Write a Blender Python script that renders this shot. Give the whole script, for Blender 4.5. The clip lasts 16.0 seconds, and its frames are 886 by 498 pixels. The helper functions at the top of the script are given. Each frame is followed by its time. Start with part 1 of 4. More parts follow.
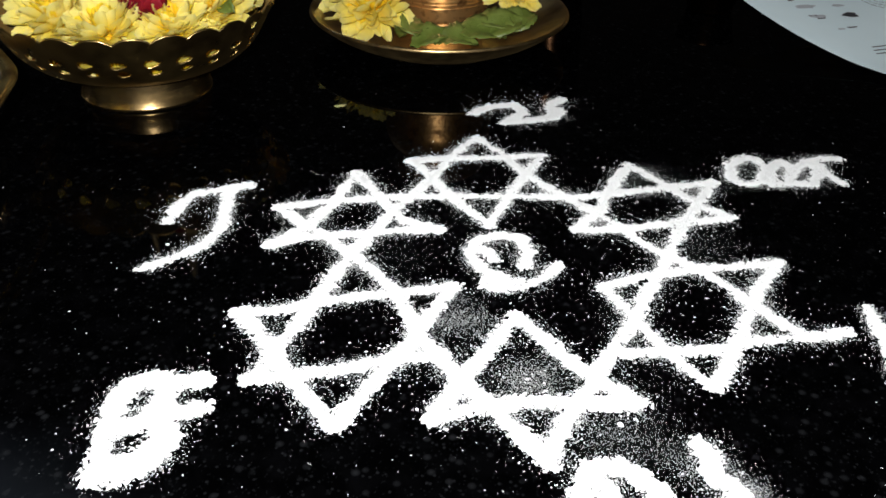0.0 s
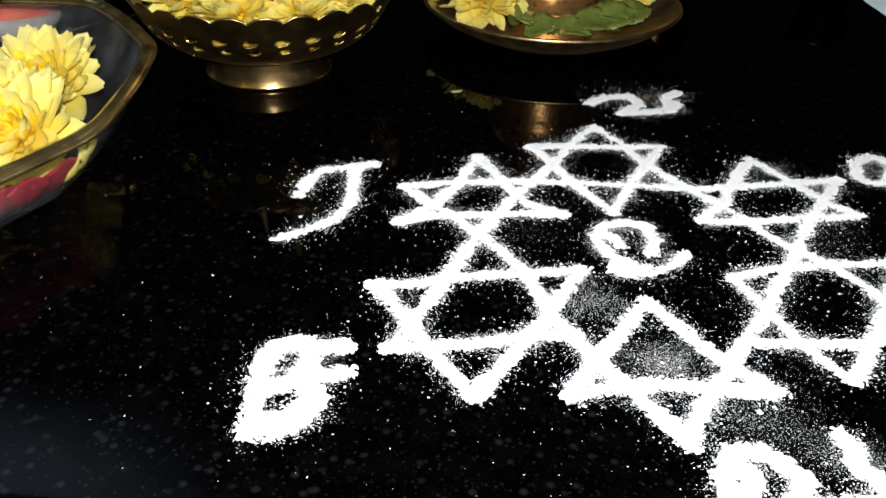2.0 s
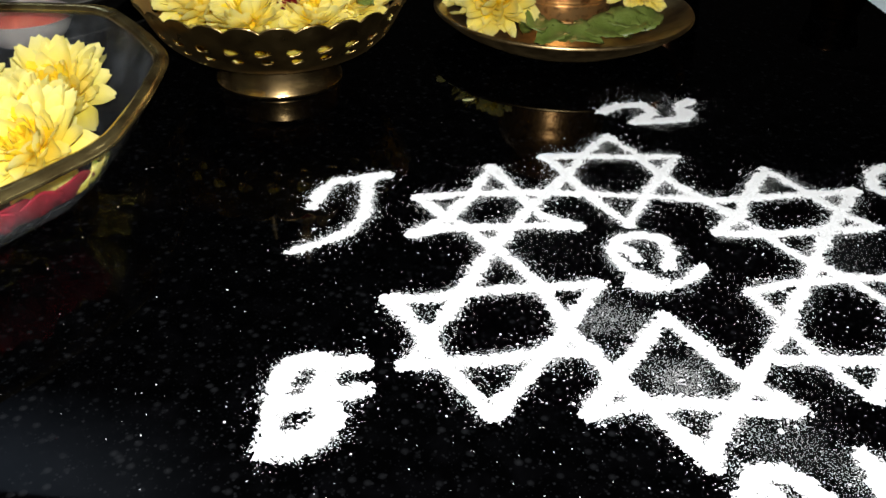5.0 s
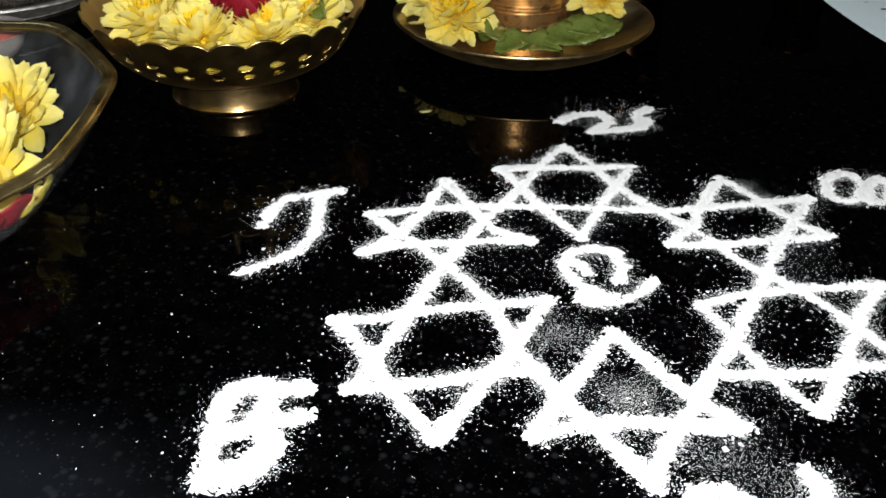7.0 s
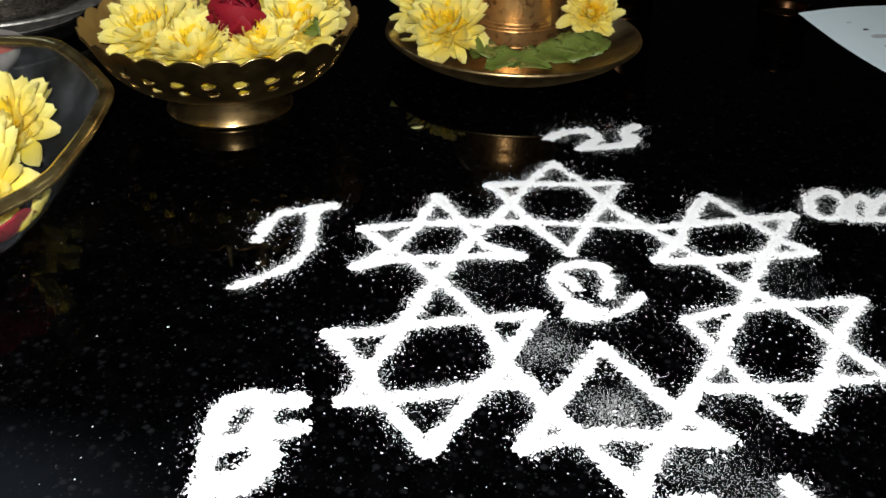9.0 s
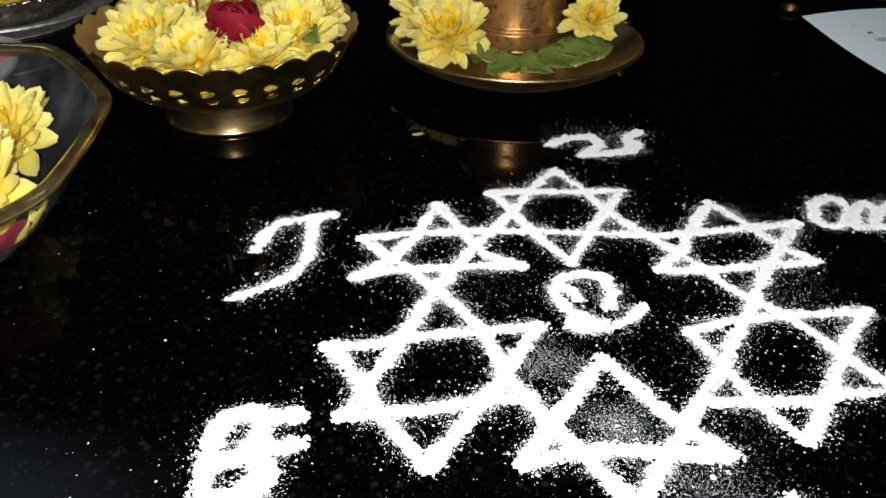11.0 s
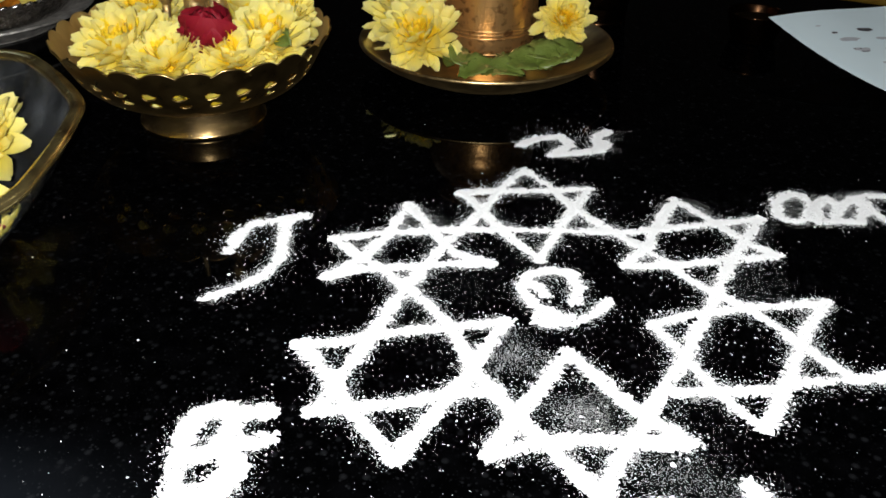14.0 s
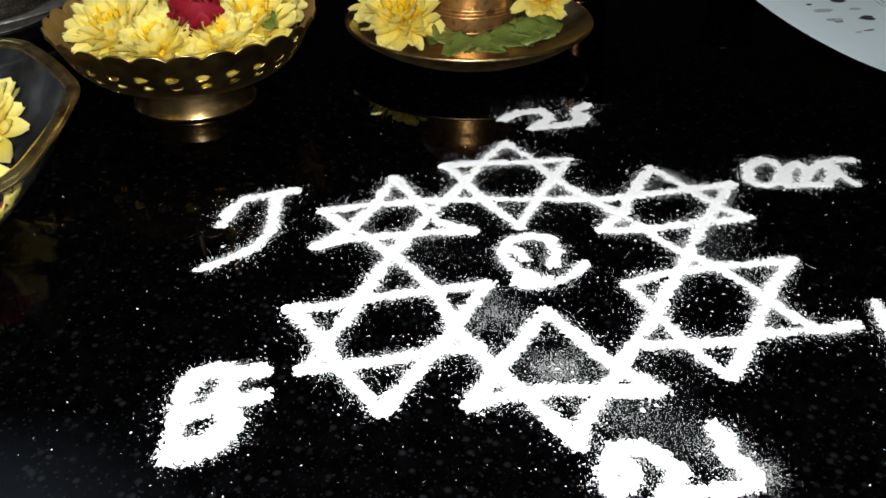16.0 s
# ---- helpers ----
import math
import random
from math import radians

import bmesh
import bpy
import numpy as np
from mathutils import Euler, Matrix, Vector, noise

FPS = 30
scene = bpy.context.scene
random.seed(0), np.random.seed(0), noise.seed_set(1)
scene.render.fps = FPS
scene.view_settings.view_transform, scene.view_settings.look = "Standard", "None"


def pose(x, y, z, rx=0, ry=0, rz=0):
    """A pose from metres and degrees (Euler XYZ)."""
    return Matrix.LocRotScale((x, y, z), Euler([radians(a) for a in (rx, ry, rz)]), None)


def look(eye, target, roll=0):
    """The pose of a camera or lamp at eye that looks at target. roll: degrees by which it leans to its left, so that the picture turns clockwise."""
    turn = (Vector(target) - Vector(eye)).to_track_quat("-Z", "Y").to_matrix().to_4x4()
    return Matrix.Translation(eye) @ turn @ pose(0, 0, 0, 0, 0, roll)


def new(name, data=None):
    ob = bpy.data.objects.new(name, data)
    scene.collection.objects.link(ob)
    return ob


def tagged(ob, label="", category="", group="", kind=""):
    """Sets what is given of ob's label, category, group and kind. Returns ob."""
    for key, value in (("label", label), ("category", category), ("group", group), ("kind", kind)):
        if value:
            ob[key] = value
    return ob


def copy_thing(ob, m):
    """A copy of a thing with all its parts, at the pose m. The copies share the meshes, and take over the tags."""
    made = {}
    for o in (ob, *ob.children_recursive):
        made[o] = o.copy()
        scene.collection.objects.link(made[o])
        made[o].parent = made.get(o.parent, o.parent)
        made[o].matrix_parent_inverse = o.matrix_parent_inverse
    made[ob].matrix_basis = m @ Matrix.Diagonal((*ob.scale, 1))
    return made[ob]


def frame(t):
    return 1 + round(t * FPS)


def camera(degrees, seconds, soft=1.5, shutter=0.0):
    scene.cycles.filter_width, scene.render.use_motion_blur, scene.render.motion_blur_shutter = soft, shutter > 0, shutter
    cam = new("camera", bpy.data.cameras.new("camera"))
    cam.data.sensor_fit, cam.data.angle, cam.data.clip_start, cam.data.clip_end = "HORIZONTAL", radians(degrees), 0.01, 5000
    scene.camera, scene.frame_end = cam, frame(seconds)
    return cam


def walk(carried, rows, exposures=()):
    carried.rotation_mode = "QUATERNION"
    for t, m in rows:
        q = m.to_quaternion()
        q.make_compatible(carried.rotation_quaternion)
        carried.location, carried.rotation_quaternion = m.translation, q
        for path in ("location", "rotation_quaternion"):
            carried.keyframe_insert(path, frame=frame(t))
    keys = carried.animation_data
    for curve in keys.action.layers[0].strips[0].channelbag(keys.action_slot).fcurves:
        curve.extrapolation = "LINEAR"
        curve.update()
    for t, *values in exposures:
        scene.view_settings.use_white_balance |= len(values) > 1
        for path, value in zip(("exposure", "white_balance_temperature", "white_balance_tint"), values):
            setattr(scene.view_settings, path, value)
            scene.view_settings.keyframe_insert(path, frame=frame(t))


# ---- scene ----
cam = camera(53.3, 16.0, soft=1.65, shutter=0.3)
PATH = [
    (0, (0.014, 0.005, 0.215), (-0.002, 1.701, -0.845), 1.4),
    (0.5, (0.012, -0.014, 0.217), (-0.026, 1.688, -0.834), 1.9),
    (1, (0.006, -0.015, 0.215), (-0.072, 1.676, -0.851), 1.9),
    (1.5, (-0.01, -0.009, 0.213), (-0.137, 1.682, -0.848), 1.9),
    (2, (-0.016, -0.006, 0.211), (-0.166, 1.679, -0.856), 1.6),
    (2.5, (-0.019, -0.004, 0.212), (-0.178, 1.683, -0.85), 1.3),
    (3, (-0.022, -0.002, 0.216), (-0.18, 1.687, -0.843), 1.3),
    (5.5, (-0.022, 0.0, 0.215), (-0.178, 1.682, -0.857), 1.7),
    (6, (-0.025, 0.005, 0.217), (-0.174, 1.688, -0.852), 2.3),
    (6.5, (-0.021, 0.007, 0.219), (-0.173, 1.691, -0.849), 1.6),
    (7, (-0.006, 0.008, 0.22), (-0.134, 1.693, -0.849), 0.9),
    (7.5, (-0.001, 0.01, 0.22), (-0.103, 1.695, -0.852), 0.9),
    (8, (-0.005, 0.007, 0.224), (-0.107, 1.702, -0.833), 1.4),
    (8.5, (-0.004, 0.005, 0.225), (-0.097, 1.703, -0.829), 1.4),
    (9, (-0.007, 0.002, 0.226), (-0.111, 1.702, -0.822), 1.6),
    (11.5, (-0.006, 0.009, 0.23), (-0.117, 1.708, -0.82), 1.3),
    (12, (-0.006, 0.006, 0.235), (-0.112, 1.717, -0.795), 1.2),
    (12.5, (0.0, 0.005, 0.232), (-0.091, 1.71, -0.808), 1.0),
    (13, (0.0, 0.005, 0.231), (-0.086, 1.705, -0.819), 1.2),
    (13.5, (0.0, 0.004, 0.23), (-0.079, 1.708, -0.814), 1.3),
    (14, (0.002, 0.001, 0.23), (-0.077, 1.707, -0.811), 1.2),
    (14.5, (0.012, -0.013, 0.226), (-0.033, 1.675, -0.846), 0.8),
    (15, (0.011, -0.028, 0.222), (-0.045, 1.645, -0.873), 0.6),
    (15.5, (0.011, -0.03, 0.229), (-0.047, 1.654, -0.848), 0.1),
    (16, (0.01, -0.02, 0.233), (-0.063, 1.669, -0.835), 0.0),
]
walk(cam, [(t, look(eye, target, roll)) for t, eye, target, roll in PATH])

# ---- light: the small lamp beside the lens, and a dim room ----
lamp_data = bpy.data.lights.new("flash_lamp", "POINT")
lamp_data.energy, lamp_data.shadow_soft_size, lamp_data.color = 22.0, 0.006, (1.0, 0.99, 0.98)
flash = new("flash_lamp", lamp_data)
flash.location = (0.0, -0.035, 0.255)

world = bpy.data.worlds.new("World")
scene.world = world
world.use_nodes = True
world.node_tree.nodes["Background"].inputs[0].default_value = (0.35, 0.45, 0.7, 1)
world.node_tree.nodes["Background"].inputs[1].default_value = 0.05

rng = np.random.default_rng(7)


# ---- materials ----
def node_mat(name, base, rough=0.5, metal=0.0, var=None, var_scale=40.0, var_lo=0.4, var_hi=0.65, bump=0.0, bump_scale=200.0,
             rough_var=0.0, ior=1.5, stretch=(1, 1, 1), detail=6.0, per_object=0.0):
    m = bpy.data.materials.new(name)
    m.use_nodes = True
    nt = m.node_tree
    b = nt.nodes["Principled BSDF"]
    b.inputs["Base Color"].default_value = (*base, 1)
    b.inputs["Roughness"].default_value = rough
    b.inputs["Metallic"].default_value = metal
    b.inputs["IOR"].default_value = ior
    tc = nt.nodes.new("ShaderNodeTexCoord")
    mp = nt.nodes.new("ShaderNodeMapping")
    mp.inputs["Scale"].default_value = stretch
    nt.links.new(tc.outputs["Object"], mp.inputs["Vector"])
    if var:
        n = nt.nodes.new("ShaderNodeTexNoise")
        n.inputs["Scale"].default_value, n.inputs["Detail"].default_value = var_scale, detail
        nt.links.new(mp.outputs[0], n.inputs["Vector"])
        r = nt.nodes.new("ShaderNodeValToRGB")
        r.color_ramp.elements[0].position, r.color_ramp.elements[1].position = var_lo, var_hi
        r.color_ramp.elements[0].color, r.color_ramp.elements[1].color = (*base, 1), (*var, 1)
        nt.links.new(n.outputs["Fac"], r.inputs[0])
        out = r.outputs[0]
        if per_object:
            oi = nt.nodes.new("ShaderNodeObjectInfo")
            hs = nt.nodes.new("ShaderNodeHueSaturation")
            mr = nt.nodes.new("ShaderNodeMapRange")
            mr.inputs["To Min"].default_value, mr.inputs["To Max"].default_value = 1 - per_object, 1 + per_object
            nt.links.new(oi.outputs["Random"], mr.inputs["Value"])
            nt.links.new(mr.outputs[0], hs.inputs["Value"])
            nt.links.new(out, hs.inputs["Color"])
            out = hs.outputs[0]
        nt.links.new(out, b.inputs["Base Color"])
        if rough_var:
            mr2 = nt.nodes.new("ShaderNodeMapRange")
            mr2.inputs["To Min"].default_value, mr2.inputs["To Max"].default_value = rough, rough + rough_var
            nt.links.new(r.outputs[0], mr2.inputs["Value"])
            n2 = nt.nodes.new("ShaderNodeTexNoise")
            n2.inputs["Scale"].default_value, n2.inputs["Detail"].default_value = var_scale * 2.3, 8
            nt.links.new(mp.outputs[0], n2.inputs["Vector"])
            nt.links.new(n2.outputs["Fac"], mr2.inputs["Value"])
            nt.links.new(mr2.outputs[0], b.inputs["Roughness"])
    if bump:
        n3 = nt.nodes.new("ShaderNodeTexNoise")
        n3.inputs["Scale"].default_value, n3.inputs["Detail"].default_value = bump_scale, 5
        nt.links.new(mp.outputs[0], n3.inputs["Vector"])
        bp = nt.nodes.new("ShaderNodeBump")
        bp.inputs["Strength"].default_value, bp.inputs["Distance"].default_value = bump, 0.001
        nt.links.new(n3.outputs["Fac"], bp.inputs["Height"])
        nt.links.new(bp.outputs[0], b.inputs["Normal"])
    return m


def granite_mat():
    m = node_mat("black_granite", (0.0002, 0.0002, 0.00025), 0.015, 0, (0.0008, 0.0008, 0.0010), 90, 0.45, 0.75, 0, 0, 0.035)
    nt = m.node_tree
    b = nt.nodes["Principled BSDF"]
    tc = nt.nodes.new("ShaderNodeTexCoord")
    b.inputs["Specular IOR Level"].default_value = 0.035
    # sparse pale crystals of two sizes
    prev = b.inputs["Base Color"].links[0].from_socket
    for scale, size, col in ((620, 0.13, (0.0050, 0.0054, 0.0060)), (330, 0.14, (0.0080, 0.0085, 0.0095)), (150, 0.15, (0.0085, 0.0090, 0.0100))):
        v = nt.nodes.new("ShaderNodeTexVoronoi")
        v.inputs["Scale"].default_value = scale
        v.inputs["Randomness"].default_value = 1
        nt.links.new(tc.outputs["Object"], v.inputs["Vector"])
        r = nt.nodes.new("ShaderNodeValToRGB")
        r.color_ramp.elements[0].position, r.color_ramp.elements[1].position = size * 0.5, size * 1.8
        r.color_ramp.elements[0].color, r.color_ramp.elements[1].color = (1, 1, 1, 1), (0, 0, 0, 1)
        nt.links.new(v.outputs["Distance"], r.inputs[0])
        n = nt.nodes.new("ShaderNodeTexNoise")
        n.inputs["Scale"].default_value = scale * 0.23
        nt.links.new(tc.outputs["Object"], n.inputs["Vector"])
        mul = nt.nodes.new("ShaderNodeMath")
        mul.operation = "MULTIPLY"
        nt.links.new(r.outputs[0], mul.inputs[0])
        nt.links.new(n.outputs["Fac"], mul.inputs[1])
        mx = nt.nodes.new("ShaderNodeMix")
        mx.data_type = "RGBA"
        nt.links.new(mul.outputs[0], mx.inputs["Factor"])
        nt.links.new(prev, mx.inputs["A"])
        mx.inputs["B"].default_value = (*col, 1)
        prev = mx.outputs["Result"]
    nt.links.new(prev, b.inputs["Base Color"])
    return m


def petal_mat(name, base_col, mid_col, tip_col, through_light=0.48):
    """Colour runs along the petal, from its foot to its tip, with fine veins."""
    m = bpy.data.materials.new(name)
    m.use_nodes = True
    nt = m.node_tree
    b = nt.nodes["Principled BSDF"]
    uv = nt.nodes.new("ShaderNodeUVMap")
    sep = nt.nodes.new("ShaderNodeSeparateXYZ")
    nt.links.new(uv.outputs[0], sep.inputs[0])
    r = nt.nodes.new("ShaderNodeValToRGB")
    e = r.color_ramp.elements
    e[0].position, e[0].color = 0.0, (*base_col, 1)
    e[1].position, e[1].color = 1.0, (*tip_col, 1)
    k = e.new(0.45)
    k.color = (*mid_col, 1)
    nt.links.new(sep.outputs["X"], r.inputs[0])
    isl = nt.nodes.new("ShaderNodeNewGeometry")
    hs = nt.nodes.new("ShaderNodeHueSaturation")
    mr = nt.nodes.new("ShaderNodeMapRange")
    mr.inputs["To Min"].default_value, mr.inputs["To Max"].default_value = 0.92, 1.04
    nt.links.new(isl.outputs["Random Per Island"], mr.inputs["Value"])
    nt.links.new(mr.outputs[0], hs.inputs["Value"])
    nt.links.new(r.outputs[0], hs.inputs["Color"])
    nt.links.new(hs.outputs[0], b.inputs["Base Color"])
    b.inputs["Roughness"].default_value = 0.6
    b.inputs["Specular IOR Level"].default_value = 0.25
    b.inputs["Subsurface Weight"].default_value = 0.15
    b.inputs["Subsurface Radius"].default_value = (0.003, 0.0025, 0.001)
    w = nt.nodes.new("ShaderNodeTexWave")
    w.wave_type, w.bands_direction = "BANDS", "Y"
    w.inputs["Scale"].default_value, w.inputs["Distortion"].default_value = 3.4, 2.0
    nt.links.new(uv.outputs[0], w.inputs["Vector"])
    bp = nt.nodes.new("ShaderNodeBump")
    bp.inputs["Strength"].default_value, bp.inputs["Distance"].default_value = 0.16, 0.0005
    nt.links.new(w.outputs["Fac"], bp.inputs["Height"])
    nt.links.new(bp.outputs[0], b.inputs["Normal"])
    # thin petals let light through
    tr = nt.nodes.new("ShaderNodeBsdfTranslucent")
    nt.links.new(hs.outputs[0], tr.inputs["Color"])
    mix = nt.nodes.new("ShaderNodeMixShader")
    mix.inputs[0].default_value = through_light
    out = nt.nodes["Material Output"]
    nt.links.new(b.outputs[0], mix.inputs[1])
    nt.links.new(tr.outputs[0], mix.inputs[2])
    nt.links.new(mix.outputs[0], out.inputs["Surface"])
    return m


def glass_mat():
    m = bpy.data.materials.new("dish_glass")
    m.use_nodes = True
    b = m.node_tree.nodes["Principled BSDF"]
    b.inputs["Base Color"].default_value = (0.93, 0.95, 0.93, 1)
    b.inputs["Transmission Weight"].default_value = 1.0
    b.inputs["IOR"].default_value = 1.48
    nt = m.node_tree
    n = nt.nodes.new("ShaderNodeTexNoise")
    n.inputs["Scale"].default_value, n.inputs["Detail"].default_value = 60, 8
    mr = nt.nodes.new("ShaderNodeMapRange")
    mr.inputs["From Min"].default_value, mr.inputs["From Max"].default_value = 0.4, 0.7
    mr.inputs["To Min"].default_value, mr.inputs["To Max"].default_value = 0.0, 0.10
    nt.links.new(n.outputs["Fac"], mr.inputs["Value"])
    nt.links.new(mr.outputs[0], b.inputs["Roughness"])
    # a dusty, water-marked film
    film = nt.nodes.new("ShaderNodeBsdfDiffuse")
    film.inputs["Color"].default_value = (0.50, 0.54, 0.58, 1)
    mr2 = nt.nodes.new("ShaderNodeMapRange")
    mr2.inputs["From Min"].default_value, mr2.inputs["From Max"].default_value = 0.45, 0.78
    mr2.inputs["To Min"].default_value, mr2.inputs["To Max"].default_value = 0.010, 0.075
    n2 = nt.nodes.new("ShaderNodeTexNoise")
    n2.inputs["Scale"].default_value, n2.inputs["Detail"].default_value = 35, 9
    tc = nt.nodes.new("ShaderNodeTexCoord")
    nt.links.new(tc.outputs["Object"], n2.inputs["Vector"])
    nt.links.new(tc.outputs["Object"], n.inputs["Vector"])
    nt.links.new(n2.outputs["Fac"], mr2.inputs["Value"])
    mix = nt.nodes.new("ShaderNodeMixShader")
    nt.links.new(mr2.outputs[0], mix.inputs[0])
    nt.links.new(b.outputs[0], mix.inputs[1])
    nt.links.new(film.outputs[0], mix.inputs[2])
    nt.links.new(mix.outputs[0], nt.nodes["Material Output"].inputs["Surface"])
    return m


GRANITE = granite_mat()
POWDER = node_mat("white_rice_powder", (0.70, 0.715, 0.72), 0.95, 0, (0.63, 0.645, 0.65), 900, 0.35, 0.7, 0.5, 1500)
# one bowl's brass twice: lamplit inside coloured lighter, dim outside darker
BRASS_LIT = node_mat("lit_brass", (0.72, 0.50, 0.18), 0.46, 0.9, (0.55, 0.34, 0.11), 50, 0.42, 0.72, 0.15, 260, 0.15)
BRASS = node_mat("dim_aged_brass", (0.56, 0.39, 0.15), 0.22, 1.0, (0.28, 0.18, 0.07), 45, 0.42, 0.72, 0.12, 260, 0.16)
BRASS_FOOT = node_mat("polished_brass", (0.90, 0.61, 0.25), 0.17, 1.0, (0.58, 0.40, 0.20), 60, 0.45, 0.75, 0.12, 220, 0.10)
PLATE_BRASS = node_mat("plate_brass", (0.58, 0.42, 0.19), 0.26, 1.0, (0.26, 0.17, 0.08), 60, 0.40, 0.70, 0.15, 300, 0.18)
COPPER = node_mat("spotted_copper", (0.70, 0.40, 0.15), 0.23, 0.9, (0.30, 0.145, 0.05), 190, 0.53, 0.68, 0.25, 400, 0.18, detail=4.0)
TRAY_BRASS = node_mat("yellow_brass", (0.95, 0.58, 0.07), 0.5, 0.25, (0.70, 0.36, 0.04), 60, 0.4, 0.7, 0.1, 300, 0.1)
IDOL = node_mat("idol_brass", (0.72, 0.55, 0.28), 0.42, 1.0, (0.50, 0.36, 0.17), 160, 0.4, 0.7, 1.0, 420, 0.12)
STEEL = node_mat("scratched_steel", (0.66, 0.64, 0.60), 0.44, 1.0, (0.36, 0.34, 0.32), 120, 0.4, 0.7, 0.15, 400, 0.2)
BOWL_STEEL = node_mat("polished_steel", (0.60, 0.58, 0.55), 0.17, 1.0, (0.34, 0.31, 0.28), 120, 0.4, 0.7, 0.12, 400, 0.2)
CUP_STEEL = node_mat("dull_steel", (0.36, 0.33, 0.31), 0.5, 0.5, (0.27, 0.24, 0.23), 60, 0.4, 0.7, 0.15, 300, 0.15)
# the far cup and tumbler look dim: that shade is put into this colour
DIM_BRONZE = node_mat("dimmed_bronze", (0.06, 0.03, 0.014), 0.16, 1.0, (0.02, 0.010, 0.006), 80, 0.4, 0.7, 0.1, 300, 0.15)
GLASS = glass_mat()
# glass rim: the yellow it reflects from the flowers is put into its colour
RIM_GLASS = node_mat("gold_reflection_rim", (0.84, 0.66, 0.27), 0.13, 0.95, (0.24, 0.15, 0.06), 55, 0.42, 0.66, 0.25, 150, 0.2)
PETAL = petal_mat("cream_petal", (0.93, 0.69, 0.02), (0.96, 0.815, 0.12), (0.97, 0.895, 0.34))
PETAL_IN = petal_mat("yellow_petal", (0.95, 0.58, 0.004), (0.97, 0.68, 0.010), (0.97, 0.78, 0.06))
HONED = node_mat("honed_granite_edge", (0.0025, 0.0026, 0.0028), 0.30, 0, (0.010, 0.0105, 0.011), 160, 0.4, 0.72, 0.3, 500)
RED_PETAL = petal_mat("red_petal", (0.085, 0.0015, 0.004), (0.155, 0.003, 0.009), (0.22, 0.006, 0.016), 0.15)
ORANGE_PETAL = petal_mat("orange_petal", (0.7, 0.22, 0.02), (0.8, 0.34, 0.03), (0.85, 0.45, 0.06))
LEAF = node_mat("green_leaf", (0.085, 0.120, 0.018), 0.45, 0, (0.135, 0.170, 0.034), 70, 0.35, 0.7, 0.5, 350)
CUP_DARK = node_mat("cup_inside_dark", (0.006, 0.004, 0.002), 0.1, 0, (0.01, 0.006, 0.003), 60, 0.4, 0.7)
KUMKUM = node_mat("orange_red_paste", (0.40, 0.05, 0.03), 0.8, 0, (0.50, 0.11, 0.05), 120, 0.35, 0.7, 0.5, 500)
PAPER = node_mat("white_paper", (0.77, 0.91, 0.95), 0.7, 0, (0.74, 0.88, 0.92), 25, 0.35, 0.7, 0.05, 600)
INK = node_mat("black_print", (0.03, 0.03, 0.035), 0.6, 0, (0.06, 0.06, 0.065), 300, 0.4, 0.7)
PALE_INK = node_mat("grey_print", (0.42, 0.45, 0.48), 0.65, 0, (0.52, 0.55, 0.58), 300, 0.4, 0.7)
WALL = node_mat("wall_paint", (0.09, 0.08, 0.07), 0.85, 0, (0.07, 0.062, 0.055), 4, 0.35, 0.7, 0.1, 60)
# greenish colour of a petal's reflection in the granite
REFLECTED_GREEN = node_mat("reflected_petal_green", (0.20, 0.22, 0.08), 0.7, 0, (0.28, 0.24, 0.1), 300, 0.4, 0.7)


# ---- helpers ----
def mesh_ob(name, verts, faces, material, parent=None, label="", smooth=True, uvs=None):
    me = bpy.data.meshes.new(name)
    me.from_pydata([tuple(map(float, v)) for v in verts], [], faces)
    if uvs is not None:
        lay = me.uv_layers.new(name="UVMap")
        idx = np.empty(len(me.loops), dtype=np.int32)
        me.loops.foreach_get("vertex_index", idx)
        lay.data.foreach_set("uv", np.asarray(uvs, dtype=np.float32)[idx].ravel())
    me.materials.append(material)
    me.polygons.foreach_set("use_smooth", [smooth] * len(me.polygons))
    me.update()
    ob = new(name, me)
    ob.parent = parent
    if label:
        ob["label"] = label
    return ob


def thing(name, m, label, category, group="", kind=""):
    ob = new(name)
    ob.empty_display_size = 0.01
    ob.matrix_basis = m
    return tagged(ob, label, category, group, kind)


def lathe(profile, n=96, wave=None, close=False):
    """Turns (r, z) points about z; wave(angle, k) gives (dr, dz) for ring k."""
    vs, fs = [], []
    for k, (r, z) in enumerate(profile):
        for i in range(n):
            a = 2 * math.pi * i / n
            dr, dz = wave(a, k) if wave else (0, 0)
            vs.append(((r + dr) * math.cos(a), (r + dr) * math.sin(a), z + dz))
    rows = len(profile)
    for k in range(rows - (0 if close else 1)):
        for i in range(n):
            j, k2 = (i + 1) % n, (k + 1) % rows
            fs.append((k * n + i, k * n + j, k2 * n + j, k2 * n + i))
    return vs, fs


def smooth_profile(pts, steps=6):
    """A Catmull-Rom line through (r, z) points."""
    p = [Vector((a, b)) for a, b in pts]
    p = [2 * p[0] - p[1]] + p + [2 * p[-1] - p[-2]]
    out = []
    for i in range(1, len(p) - 2):
        for s in range(steps):
            t = s / steps
            a, b, c, d = p[i - 1], p[i], p[i + 1], p[i + 2]
            v = 0.5 * (2 * b + (c - a) * t + (2 * a - 5 * b + 4 * c - d) * t * t + (3 * b - a - 3 * c + d) * t ** 3)
            out.append((max(v.x, 0.0), v.y))
    out.append((pts[-1][0], pts[-1][1]))
    return out


